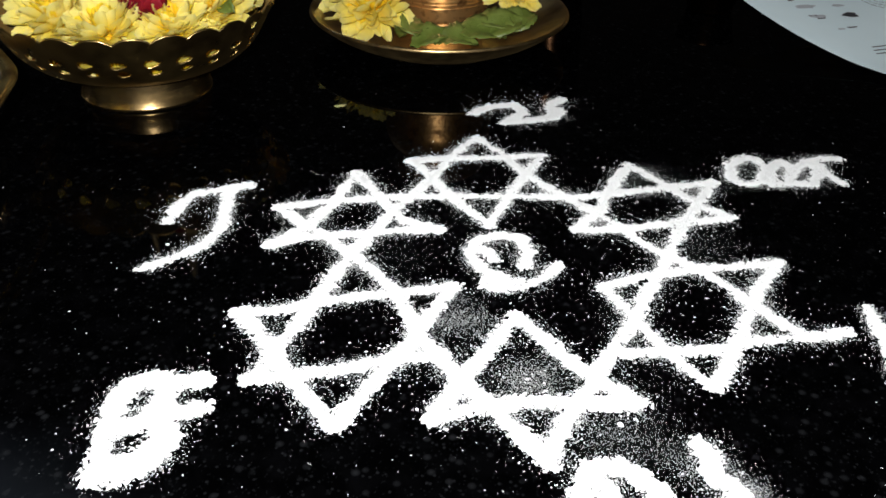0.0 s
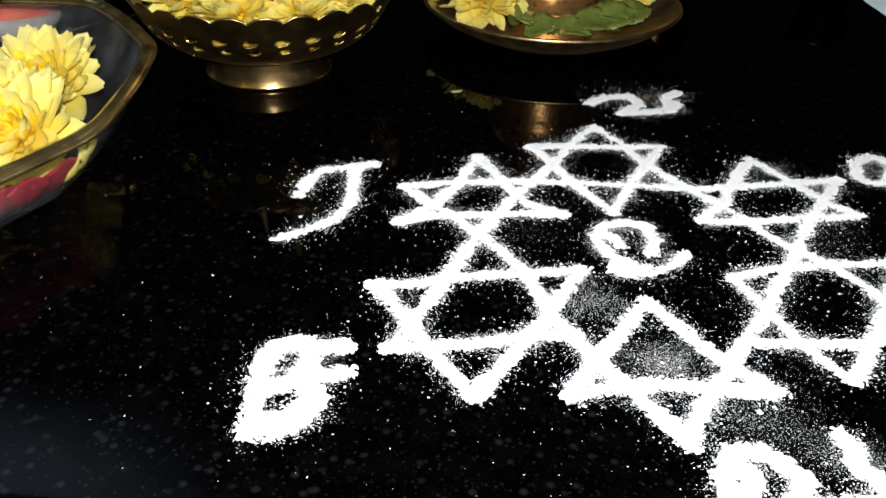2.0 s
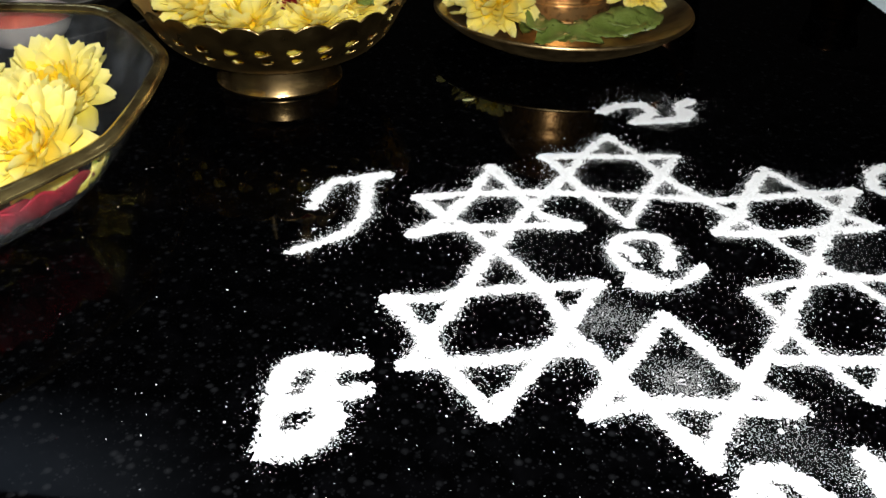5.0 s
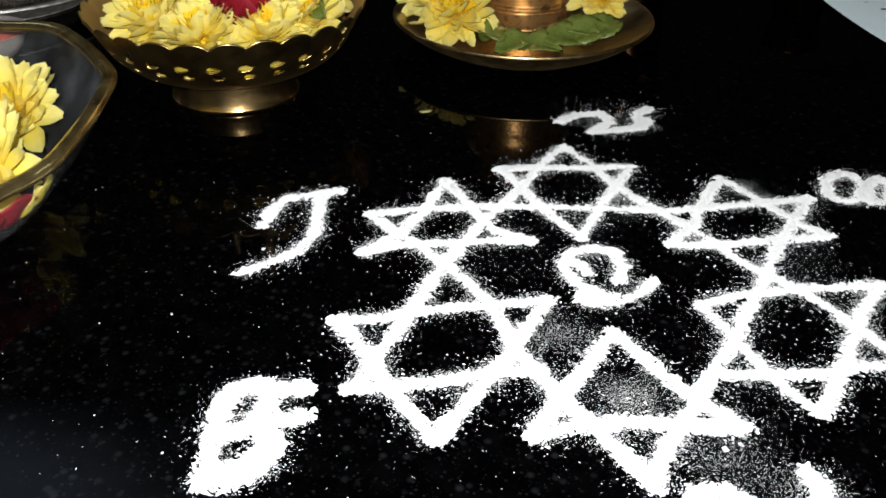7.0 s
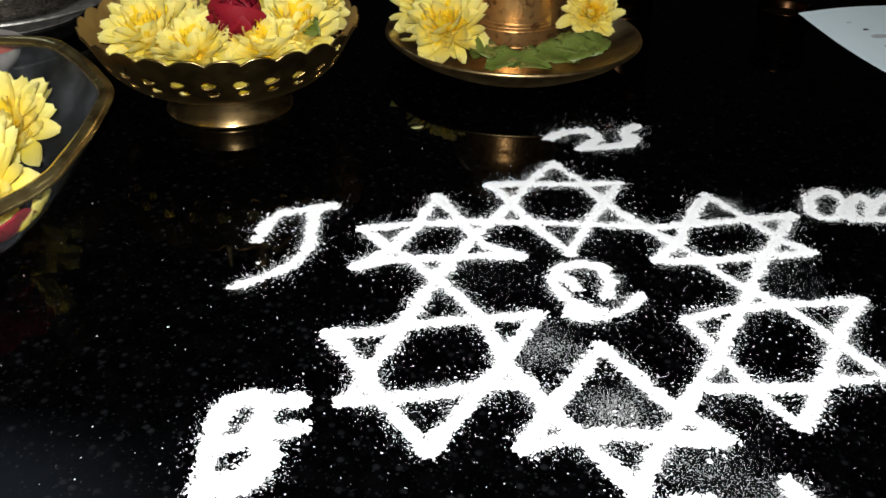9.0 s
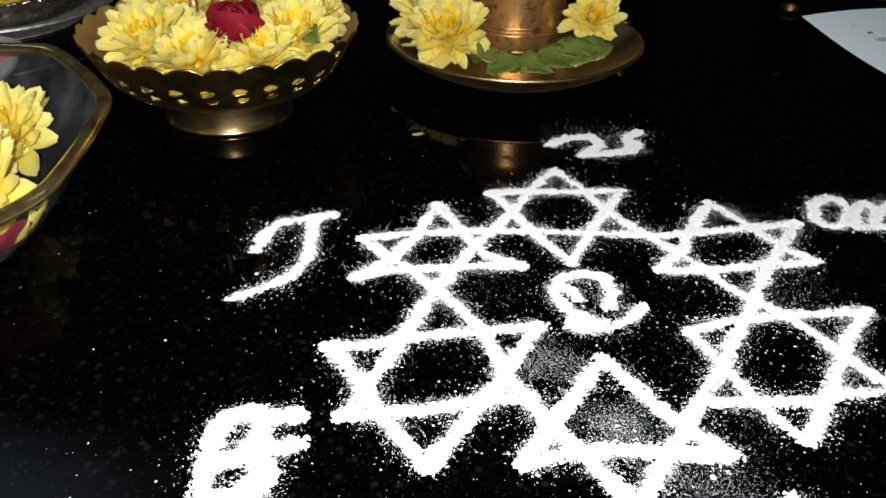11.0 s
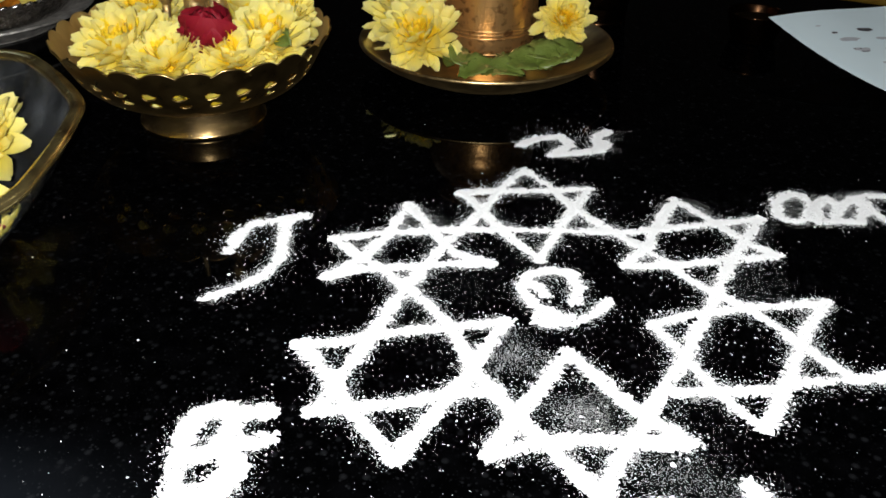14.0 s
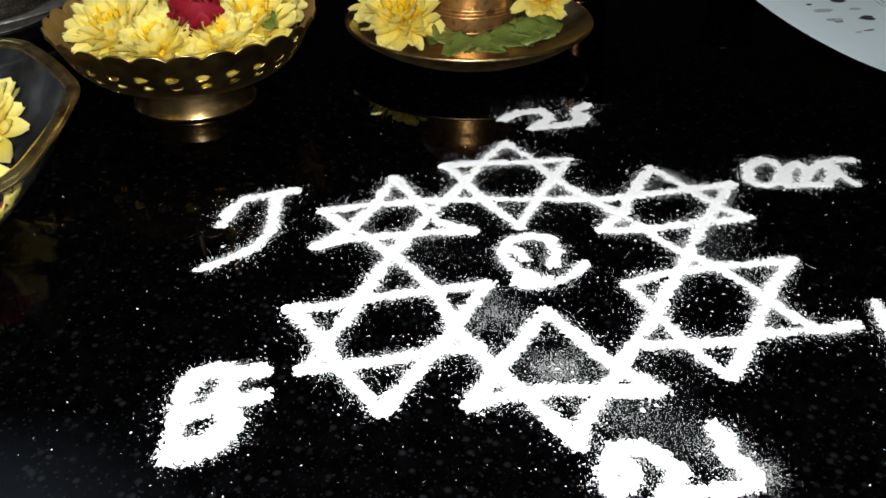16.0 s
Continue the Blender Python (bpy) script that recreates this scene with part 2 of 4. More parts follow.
# ---- the room ----
def box(name, lo, hi, material, label, category, parent=None):
    x0, y0, z0 = lo
    x1, y1, z1 = hi
    v = [(x, y, z) for z in (z0, z1) for y in (y0, y1) for x in (x0, x1)]
    f = [(0, 2, 3, 1), (4, 5, 7, 6), (0, 1, 5, 4), (2, 6, 7, 3), (0, 4, 6, 2), (1, 3, 7, 5)]
    ob = mesh_ob(name, v, f, material, parent, "", False)
    return tagged(ob, label, category, "", "structure")


EDGE = (0.168, 0.125)  # the platform's front edge: y at x = 0, and its slope


def granite_platform():
    """A slab whose front edge is rounded over to a short riser."""
    r, drop, xs = 0.012, 0.15, (-3.2, 3.2)
    line = [(2.6, 0.0)] + [(EDGE[0] + r - r * math.sin(t), -r + r * math.cos(t)) for t in [math.pi / 2 * i / 10 for i in range(11)]] + [(EDGE[0], -drop)]
    line[1:] = [(y - r, z) for y, z in line[1:]]
    vs = [(x, y + (EDGE[1] * x if i else 0), z) for x in xs for i, (y, z) in enumerate(line)]
    n = len(line)
    top = mesh_ob("floor", vs, [(i, i + n, i + n + 1, i + 1) for i in range(1)], GRANITE, None, "", False)
    tagged(top, "polished black granite platform with white powder drawing", "floor", "", "structure")
    nose = mesh_ob("trim", vs, [(i, i + n, i + n + 1, i + 1) for i in range(1, n - 1)], HONED, None, "", True)
    tagged(nose, "rounded honed front edge of the granite platform", "edge", "", "structure")


granite_platform()
box("floor", (-3.2, -2.0, -0.18), (3.2, 2.6, -0.15), GRANITE, "dark lower floor in front of the platform", "floor")
WALL_WORDS = "plain painted wall in the dark"
box("wall_south", (-3.3, -2.12, -0.18), (3.3, -2.0, 3.2), WALL, WALL_WORDS, "wall")
box("wall_east", (3.2, -2.0, -0.18), (3.32, 2.6, 3.2), WALL, WALL_WORDS, "wall")
box("wall_west", (-3.32, -2.0, -0.18), (-3.2, 2.6, 3.2), WALL, WALL_WORDS, "wall")
box("ceiling", (-3.32, -2.12, 3.2), (3.32, 2.72, 3.3), WALL, "plain painted ceiling in the dark", "ceiling")
# the far wall, with two unseen high windows added through it
OPENINGS = ((-3.1, -1.00, 2.25, 3.08), (0.20, 1.75, 2.68, 2.98))
box("wall_north", (-3.3, 2.6, -0.18), (3.3, 2.72, 2.25), WALL, WALL_WORDS, "wall")
for x0, x1, z0, z1 in ((-3.3, -3.1, 2.25, 3.2), (-3.1, -1.00, 3.08, 3.2), (-1.00, 0.20, 2.25, 3.2), (0.20, 1.75, 2.25, 2.68), (0.20, 1.75, 2.98, 3.2), (1.75, 3.3, 2.25, 3.2)):
    box("wall_north", (x0, 2.6, z0), (x1, 2.72, z1), WALL, WALL_WORDS, "wall")
FRAME = node_mat("window_frame_paint", (0.20, 0.17, 0.14), 0.6, 0, (0.16, 0.14, 0.11), 20, 0.35, 0.7)
for i, (x0, x1, z0, z1) in enumerate(OPENINGS):
    win = tagged(new("window_%d" % (i + 1)), "small high window, unseen, added for the bluish floor reflection", "window", "", "structure")
    win.location = (x0, 2.63, z0)
    w, h, t = x1 - x0, z1 - z0, 0.03
    for lo, hi in (((0, 0, 0), (w, 0.05, t)), ((0, 0, h - t), (w, 0.05, h)), ((0, 0, t), (t, 0.05, h - t)), ((w - t, 0, t), (w, 0.05, h - t))):
        v = [(x, y, z) for z in (lo[2], hi[2]) for y in (lo[1], hi[1]) for x in (lo[0], hi[0])]
        mesh_ob("window_frame", v, [(0, 2, 3, 1), (4, 5, 7, 6), (0, 1, 5, 4), (2, 6, 7, 3), (0, 4, 6, 2), (1, 3, 7, 5)], FRAME, win, "", False)
# an added glowing surface outside, for the bluish reflection in the granite
GLOW = bpy.data.materials.new("window_glow")
GLOW.use_nodes = True
GLOW.node_tree.nodes["Principled BSDF"].inputs["Base Color"].default_value = (0, 0, 0, 1)
glow_x = GLOW.node_tree.nodes.new("ShaderNodeSeparateXYZ")
glow_c = GLOW.node_tree.nodes.new("ShaderNodeTexCoord")
glow_m = GLOW.node_tree.nodes.new("ShaderNodeMapRange")
glow_m.inputs["From Min"].default_value, glow_m.inputs["From Max"].default_value = -6.0, 2.0
glow_r = GLOW.node_tree.nodes.new("ShaderNodeValToRGB")
glow_r.color_ramp.elements[0].color, glow_r.color_ramp.elements[1].color = (0.42, 0.65, 1.0, 1), (1.6, 1.65, 1.7, 1)
GLOW.node_tree.links.new(glow_c.outputs["Object"], glow_x.inputs[0])
GLOW.node_tree.links.new(glow_x.outputs["X"], glow_m.inputs["Value"])
GLOW.node_tree.links.new(glow_m.outputs[0], glow_r.inputs[0])
GLOW.node_tree.links.new(glow_r.outputs[0], GLOW.node_tree.nodes["Principled BSDF"].inputs["Emission Color"])
# its glow fades low down and between the windows, to soften that reflection
glow_z = GLOW.node_tree.nodes.new("ShaderNodeMapRange")
glow_z.interpolation_type = "SMOOTHSTEP"
glow_z.inputs["From Min"].default_value, glow_z.inputs["From Max"].default_value = 4.4, 5.7
glow_z.inputs["To Max"].default_value = 2.4
glow_a = GLOW.node_tree.nodes.new("ShaderNodeMath")
glow_a.operation = "ADD"
glow_a.inputs[1].default_value = 0.8
glow_b = GLOW.node_tree.nodes.new("ShaderNodeMath")
glow_b.operation = "ABSOLUTE"
glow_s = GLOW.node_tree.nodes.new("ShaderNodeMapRange")
glow_s.interpolation_type = "SMOOTHSTEP"
glow_s.inputs["From Min"].default_value, glow_s.inputs["From Max"].default_value = 1.1, 3.4
glow_p = GLOW.node_tree.nodes.new("ShaderNodeMath")
glow_p.operation = "MULTIPLY"
GLOW.node_tree.links.new(glow_x.outputs["Z"], glow_z.inputs["Value"])
GLOW.node_tree.links.new(glow_x.outputs["X"], glow_a.inputs[0])
GLOW.node_tree.links.new(glow_a.outputs[0], glow_b.inputs[0])
GLOW.node_tree.links.new(glow_b.outputs[0], glow_s.inputs["Value"])
GLOW.node_tree.links.new(glow_s.outputs[0], glow_p.inputs[0])
GLOW.node_tree.links.new(glow_z.outputs[0], glow_p.inputs[1])
GLOW.node_tree.links.new(glow_p.outputs[0], GLOW.node_tree.nodes["Principled BSDF"].inputs["Emission Strength"])
sky = mesh_ob("backdrop", [(-8, 5, -1), (8, 5, -1), (8, 5, 8), (-8, 5, 8)], [(0, 1, 2, 3)], GLOW, None, "", False)
tagged(sky, "dim blue glowing surface behind the windows, added for the floor reflection", "sky", "", "structure")

# ---- the powder drawing, strokes in millimetres ----
STAR_TOP = [
    [(27, 471), (15, 449), (3, 419), (-8, 395)],
    [(28, 471), (41, 450), (54, 426), (67, 407), (81, 392)],
    [(-5, 398), (17, 400), (45, 401), (82, 403)],
    [(-9, 439), (10, 443), (34, 445), (64, 450)],
    [(-8, 439), (4, 419), (14, 399), (26, 380), (33, 371)],
    [(63, 450), (54, 428), (45, 406), (37, 384), (32, 371)],
]
STAR_UPPER_LEFT = [
    [(-8, 395), (-20, 369), (-28, 348)],
    [(-37, 422), (-25, 402), (-15, 382), (-5, 372), (8, 366)],
    [(-37, 421), (-44, 390), (-54, 368), (-69, 347)],
    [(-69, 348), (-55, 356), (-32, 360), (-9, 364), (8, 366)],
    [(-71, 383), (-53, 389), (-32, 394), (-2, 399)],
    [(-71, 383), (-57, 369), (-44, 357), (-28, 339)],
]
STAR_UPPER_RIGHT = [
    [(110, 441), (98, 415), (87, 389), (74, 370)],
    [(110, 441), (120, 427), (131, 410), (142, 394), (152, 386)],
    [(75, 369), (96, 372), (121, 378), (152, 386)],
    [(82, 403), (112, 412), (128, 416), (152, 423)],
    [(81, 392), (94, 375), (103, 361), (114, 348)],
    [(152, 423), (139, 400), (124, 372), (112, 343)],
]
STAR_LOWER_LEFT = [
    [(-28, 348), (-37, 323), (-43, 299), (-50, 279), (-52, 265), (-59, 254)],
    [(-28, 339), (-17, 326), (-7, 309), (2, 285), (12, 269)],
    [(-59, 254), (-42, 258), (-23, 262), (-5, 269), (12, 272)],
    [(-72, 295), (-55, 298), (-38, 305), (-22, 310), (-2, 314), (16, 319)],
    [(-72, 295), (-60, 281), (-50, 265), (-38, 248), (-30, 238), (-24, 231)],
    [(16, 319), (8, 301), (1, 281), (-9, 263), (-17, 246), (-24, 231)],
]
STAR_LOWER_RIGHT = [
    [(112, 343), (100, 320), (91, 299), (79, 278)],
    [(114, 349), (127, 336), (137, 322), (145, 308), (153, 296), (160, 290)],
    [(80, 322), (98, 330), (127, 339), (150, 342), (164, 346)],
    [(80, 322), (89, 304), (97, 284), (106, 267), (114, 257)],
    [(163, 345), (149, 325), (137, 301), (126, 279), (114, 257)],
    [(84, 276), (102, 278), (124, 281), (136, 287), (159, 290), (177, 294)],
]
STAR_BOTTOM = [
    [(79, 278), (70, 260), (60, 242), (51, 226), (49, 217)],
    [(12, 269), (22, 254), (33, 239), (41, 229), (49, 217)],
    [(42, 298), (33, 282), (25, 268), (17, 251), (9, 236)],
    [(42, 298), (54, 281), (62, 269), (73, 257), (84, 248)],
    [(9, 236), (24, 242), (40, 246), (62, 247), (84, 247)],
]
SIGN_J = [
    [(-121, 366), (-120, 381), (-116, 394), (-105, 399), (-90, 405)],
    [(-99, 400), (-96, 382), (-95, 361), (-99, 346), (-108, 336), (-120, 326)],
]
SIGN_U = [
    [(25, 506), (36, 516), (51, 522), (56, 509), (46, 494)],
    [(45, 493), (60, 497), (75, 503), (79, 514)],
    [(73, 505), (75, 524), (82, 532)],
]
SIGN_C = [
    [(37, 326), (27, 334), (23, 346), (27, 357), (37, 363), (47, 360), (50, 349), (47, 336)],
    [(27, 350), (31, 348), (34, 341)],
    [(30, 320), (38, 317), (46, 320), (54, 326), (62, 337)],
    [(31, 325), (38, 322), (46, 325)],
]
SIGN_R = [
    [(177, 455), (166, 445), (163, 428), (168, 421), (179, 425), (186, 441), (183, 453), (177, 455)],
    [(186, 441), (196, 451), (201, 442), (193, 424), (184, 423), (186, 441)],
    [(201, 442), (211, 452), (214, 441), (206, 425), (197, 424)],
    [(210, 452), (221, 456), (231, 457)],
    [(216, 447), (218, 434), (222, 426)],
]
SIGN_B = [
    [(-74, 253), (-83, 251), (-94, 253), (-102, 248), (-103, 236), (-101, 221), (-99, 205)],
    [(-99, 203), (-91, 205), (-82, 210), (-79, 222), (-85, 228)],
    [(-90, 250), (-87, 240), (-90, 231), (-98, 227)],
    [(-101, 224), (-85, 233), (-72, 238)],
    [(-94, 209), (-85, 215), (-81, 225)],
]
SIGN_G = [
    [(61, 191), (58, 197), (58, 207), (63, 215), (72, 216), (80, 211), (84, 205), (81, 198), (75, 190)],
    [(62, 195), (67, 200), (67, 207), (65, 209)],
    [(75, 190), (86, 195), (99, 197), (109, 200)],
    [(110, 202), (108, 209), (103, 213), (103, 223), (101, 229)],
]
SIGN_X = [
    [(191, 312), (190, 296), (188, 277), (186, 255)],
]


def value_noise(x, y, size, seed):
    """Smooth noise of about 0..1 on arrays of metres, with lumps of that size."""
    g = np.random.default_rng(seed).random((64, 64))
    u, v = np.asarray(x) / size + 1000, np.asarray(y) / size + 1000
    i, j = np.floor(u).astype(int), np.floor(v).astype(int)
    fu, fv = u - i, v - j
    fu, fv = fu * fu * (3 - 2 * fu), fv * fv * (3 - 2 * fv)
    i0, i1, j0, j1 = i % 64, (i + 1) % 64, j % 64, (j + 1) % 64
    return (g[i0, j0] * (1 - fu) + g[i1, j0] * fu) * (1 - fv) + (g[i0, j1] * (1 - fu) + g[i1, j1] * fu) * fv


def stroke_gap(x, y, strokes):
    """How far each place is from the nearest stroke's middle line."""
    best = np.full(np.shape(x), 9.0)
    for line in strokes:
        p = np.array(line) / 1000.0
        for a, b in zip(p[:-1], p[1:]):
            d = b - a
            t = np.clip(((x - a[0]) * d[0] + (y - a[1]) * d[1]) / (d @ d + 1e-12), 0, 1)
            best = np.minimum(best, np.hypot(x - a[0] - t * d[0], y - a[1] - t * d[1]))
    return best


def grain_mesh(x, y, r, r2):
    """Small five-sided lumps lying on the floor."""
    n = len(x)
    a = (np.arange(5) * 2 * math.pi / 5)[None, :] + r2.uniform(0, 6.28, n)[:, None]
    rad = r[:, None] * r2.uniform(0.65, 1.15, (n, 5))
    v = np.empty((n, 6, 3))
    v[:, :5, 0] = x[:, None] + rad * np.cos(a)
    v[:, :5, 1] = y[:, None] + rad * np.sin(a)
    v[:, :5, 2] = 0.00002 + 0.35 * r[:, None] * r2.random((n, 5))
    v[:, 5, 0] = x + r * r2.uniform(-0.3, 0.3, n)
    v[:, 5, 1] = y + r * r2.uniform(-0.3, 0.3, n)
    v[:, 5, 2] = r * r2.uniform(0.7, 1.3, n)
    f = np.array([(0, 1, 5), (1, 2, 5), (2, 3, 5), (3, 4, 5), (4, 0, 5)])
    return v.reshape(-1, 3), (np.arange(n)[:, None, None] * 6 + f).reshape(-1, 3)


def fast_mesh(name, verts, tris, material):
    me = bpy.data.meshes.new(name)
    n = len(tris)
    me.vertices.add(len(verts))
    me.vertices.foreach_set("co", np.asarray(verts, dtype=np.float32).ravel())
    me.loops.add(3 * n)
    me.loops.foreach_set("vertex_index", np.asarray(tris, dtype=np.int32).ravel())
    me.polygons.add(n)
    me.polygons.foreach_set("loop_start", np.arange(0, 3 * n, 3, dtype=np.int32))
    me.polygons.foreach_set("use_smooth", np.zeros(n, dtype=bool))
    me.update(calc_edges=True)
    me.validate()
    me.materials.append(material)
    return new(name, me)


def along(strokes, per_mm, r2):
    """Random places on the strokes' middle lines, with the way across each."""
    places, across = [], []
    for line in strokes:
        p = np.array(line) / 1000.0
        d = np.diff(p, axis=0)
        seg = np.hypot(*d.T)
        m = int(seg.sum() * 1000 * per_mm)
        at = r2.random(m) * seg.sum()
        i = np.minimum(np.searchsorted(np.cumsum(seg), at), len(seg) - 1)
        t = (at - (np.cumsum(seg) - seg)[i]) / seg[i]
        places.append(p[i] + d[i] * t[:, None])
        across.append(np.c_[-d[i][:, 1], d[i][:, 0]] / seg[i][:, None])
    return np.concatenate(places), np.concatenate(across)


def powder_stroke(strokes, seed, half=0.0036, height=0.00034):
    """A heap of powder along one stroke, ragged at its edge, with grains fallen beside it."""
    r2 = np.random.default_rng(seed)
    pts = np.concatenate([np.array(s) for s in strokes]) / 1000.0
    lo, hi = pts.min(0) - 0.011, pts.max(0) + 0.011
    step = 0.00048
    nx, ny = int((hi[0] - lo[0]) / step), int((hi[1] - lo[1]) / step)
    gx, gy = np.meshgrid(lo[0] + step * np.arange(nx), lo[1] + step * np.arange(ny), indexing="ij")
    gx = gx + r2.uniform(-0.45, 0.45, gx.shape) * step
    gy = gy + r2.uniform(-0.45, 0.45, gy.shape) * step
    d = stroke_gap(gx, gy, strokes)
    wide = half * (0.50 + 0.60 * value_noise(gx, gy, 0.010, seed + 1)) + 0.0028 * (value_noise(gx, gy, 0.0017, seed + 2) - 0.5) + 0.0026 * (r2.random(gx.shape) - 0.5)
    k = 1 - (d / np.maximum(wide, 1e-5)) ** 2
    # thin places where the granite shows through the powder
    thin = (value_noise(gx, gy, 0.006, seed + 4) > 0.66) & (r2.random(gx.shape) < 0.30) & (d > 0.25 * half)
    k = np.where(thin, -1.0, k)
    z = height * np.clip(k, 0, 1) ** 0.45 * (0.65 + 0.7 * value_noise(gx, gy, 0.0022, seed + 3)) + 0.00045 * r2.random(gx.shape) * (k > 0)
    z = np.where(k > 0, z + 0.00005, 0.00002)
    keep = ((k[:-1, :-1] > 0).astype(int) + (k[1:, :-1] > 0) + (k[:-1, 1:] > 0) + (k[1:, 1:] > 0)) >= 2
    ids = np.arange(nx * ny).reshape(nx, ny)
    a, b, c, e = ids[:-1, :-1][keep], ids[1:, :-1][keep], ids[1:, 1:][keep], ids[:-1, 1:][keep]
    tris = np.concatenate([np.c_[a, b, c], np.c_[a, c, e]])
    used = np.unique(tris)
    remap = np.full(nx * ny, -1)
    remap[used] = np.arange(len(used))
    verts = np.c_[gx.ravel(), gy.ravel(), z.ravel()][used]
    tris = remap[tris]
    # fine dust at the edge, then coarser grains that rolled further
    xs, ys, rs = [], [], []
    for per_mm, reach, mean, spread in ((64, 0.0017, 0.00009, 0.000038), (20, 0.0027, 0.00012, 0.000052), (1.7, 0.0050, 0.00016, 0.000085)):
        q, nrm = along(strokes, per_mm, r2)
        m = len(q)
        off = (half * 0.42 + r2.exponential(reach, m)) * r2.choice((-1, 1), m)
        ang = r2.normal(0, 0.55, m)
        tan = np.c_[nrm[:, 1], -nrm[:, 0]]
        q = q + nrm * (off * np.cos(ang))[:, None] + tan * (off * np.sin(ang))[:, None]
        lump = value_noise(q[:, 0], q[:, 1], 0.007, 771) * 0.65 + value_noise(q[:, 0], q[:, 1], 0.0018, 772) * 0.6
        ok = (r2.random(m) < np.clip(2.2 * lump - 0.55, 0.06, 1)) & (stroke_gap(q[:, 0], q[:, 1], strokes) > half * 0.30)
        xs.append(q[ok, 0])
        ys.append(q[ok, 1])
        rs.append(mean * 0.45 + r2.gamma(2.2, spread, ok.sum()))
    x, y, rad = map(np.concatenate, (xs, ys, rs))
    gv, gf = grain_mesh(x, y, rad, r2)
    return fast_mesh("stroke", verts, tris, POWDER), gv, gf


def powder_figure(name, strokes, seed, half, label, group):
    ob = thing(name, Matrix(), label, "powder drawing", group)
    vs, fs, n = [], [], 0
    for i, line in enumerate(strokes):
        heap, gv, gf = powder_stroke([line], seed + 17 * i, half)
        heap.parent = ob
        vs.append(gv)
        fs.append(gf + n)
        n += len(gv)
    grains = fast_mesh("powder_dust", np.concatenate(vs), np.concatenate(fs), POWDER)
    grains.parent = ob
    tagged(grains, "fine white grains fallen beside the strokes", "", "", "stuff")


STAR_LABEL = "six-pointed star drawn in white powder on granite"
for i, (strokes, half) in enumerate(((STAR_TOP, 0.0029), (STAR_UPPER_LEFT, 0.0034), (STAR_UPPER_RIGHT, 0.0031), (STAR_LOWER_LEFT, 0.0034), (STAR_LOWER_RIGHT, 0.0031), (STAR_BOTTOM, 0.0039))):
    powder_figure("powder_star", strokes, 1000 + 200 * i, half, STAR_LABEL, "stars of the powder drawing")
for i, (strokes, half, words) in enumerate((
        (SIGN_J, 0.0036, "hooked letter drawn in white powder"), (SIGN_U, 0.0041, "small curled letter drawn in white powder"),
        (SIGN_C, 0.0032, "looped letter in white powder inside the ring of stars"), (SIGN_R, 0.0034, "row of loops drawn in white powder"),
        (SIGN_B, 0.0045, "thick looped letter heaped in white powder"), (SIGN_G, 0.0042, "broad curled letter heaped in white powder"),
        (SIGN_X, 0.0031, "slanting stroke of white powder"))):
    powder_figure("powder_letter", strokes, 3000 + 200 * i, half, words, "letters round the stars")


def scatter():
    """Loose grains over the floor: thin far off, thick in some dusty spots."""
    r2 = np.random.default_rng(55)
    xs, ys, rs = [], [], []
    spots = ((20, 295, 8, 1500), (45, 260, 7, 1900), (74, 234, 12, 1700), (100, 218, 8, 1300), (-10, 340, 13, 260), (134, 361, 10, 420),
             (112, 205, 5, 900), (88, 314, 14, 160), (92, 262, 12, 160), (60, 345, 24, 120), (118, 434, 8, 300))
    for x, y, s, n in spots:
        n = int(1.5 * n)
        xs.append(r2.normal(x, s, n) / 1000)
        ys.append(r2.normal(y, s * 0.9, n) / 1000)
        rs.append(r2.gamma(4.0, 0.000015, n) + 0.00004)
    n = 1000
    xs.append(r2.normal(0.03, 0.085, n))
    ys.append(r2.normal(0.30, 0.085, n))
    rs.append(r2.gamma(3.0, 0.000042, n) + 0.00006)
    n = 360
    xs.append(r2.uniform(-0.26, 0.30, n))
    ys.append(r2.uniform(0.10, 0.50, n))
    rs.append(r2.gamma(3.0, 0.00006, n) + 0.00008)
    n = 260
    xs.append(r2.normal(0.062, 0.018, n))
    ys.append(r2.normal(0.530, 0.009, n))
    rs.append(r2.gamma(3.0, 0.00004, n) + 0.00008)
    x, y, r = map(np.concatenate, (xs, ys, rs))
    near = (y < 0.44) | (np.abs(x - 0.05) < 0.06) | (r2.random(len(x)) < 0.12)
    x, y, r = x[near], y[near], r[near]
    v, f = grain_mesh(x, y, r, r2)
    ob = fast_mesh("loose_powder", v, f, POWDER)
    tagged(ob, "white powder grains scattered over the granite", "powder", "", "stuff")


scatter()


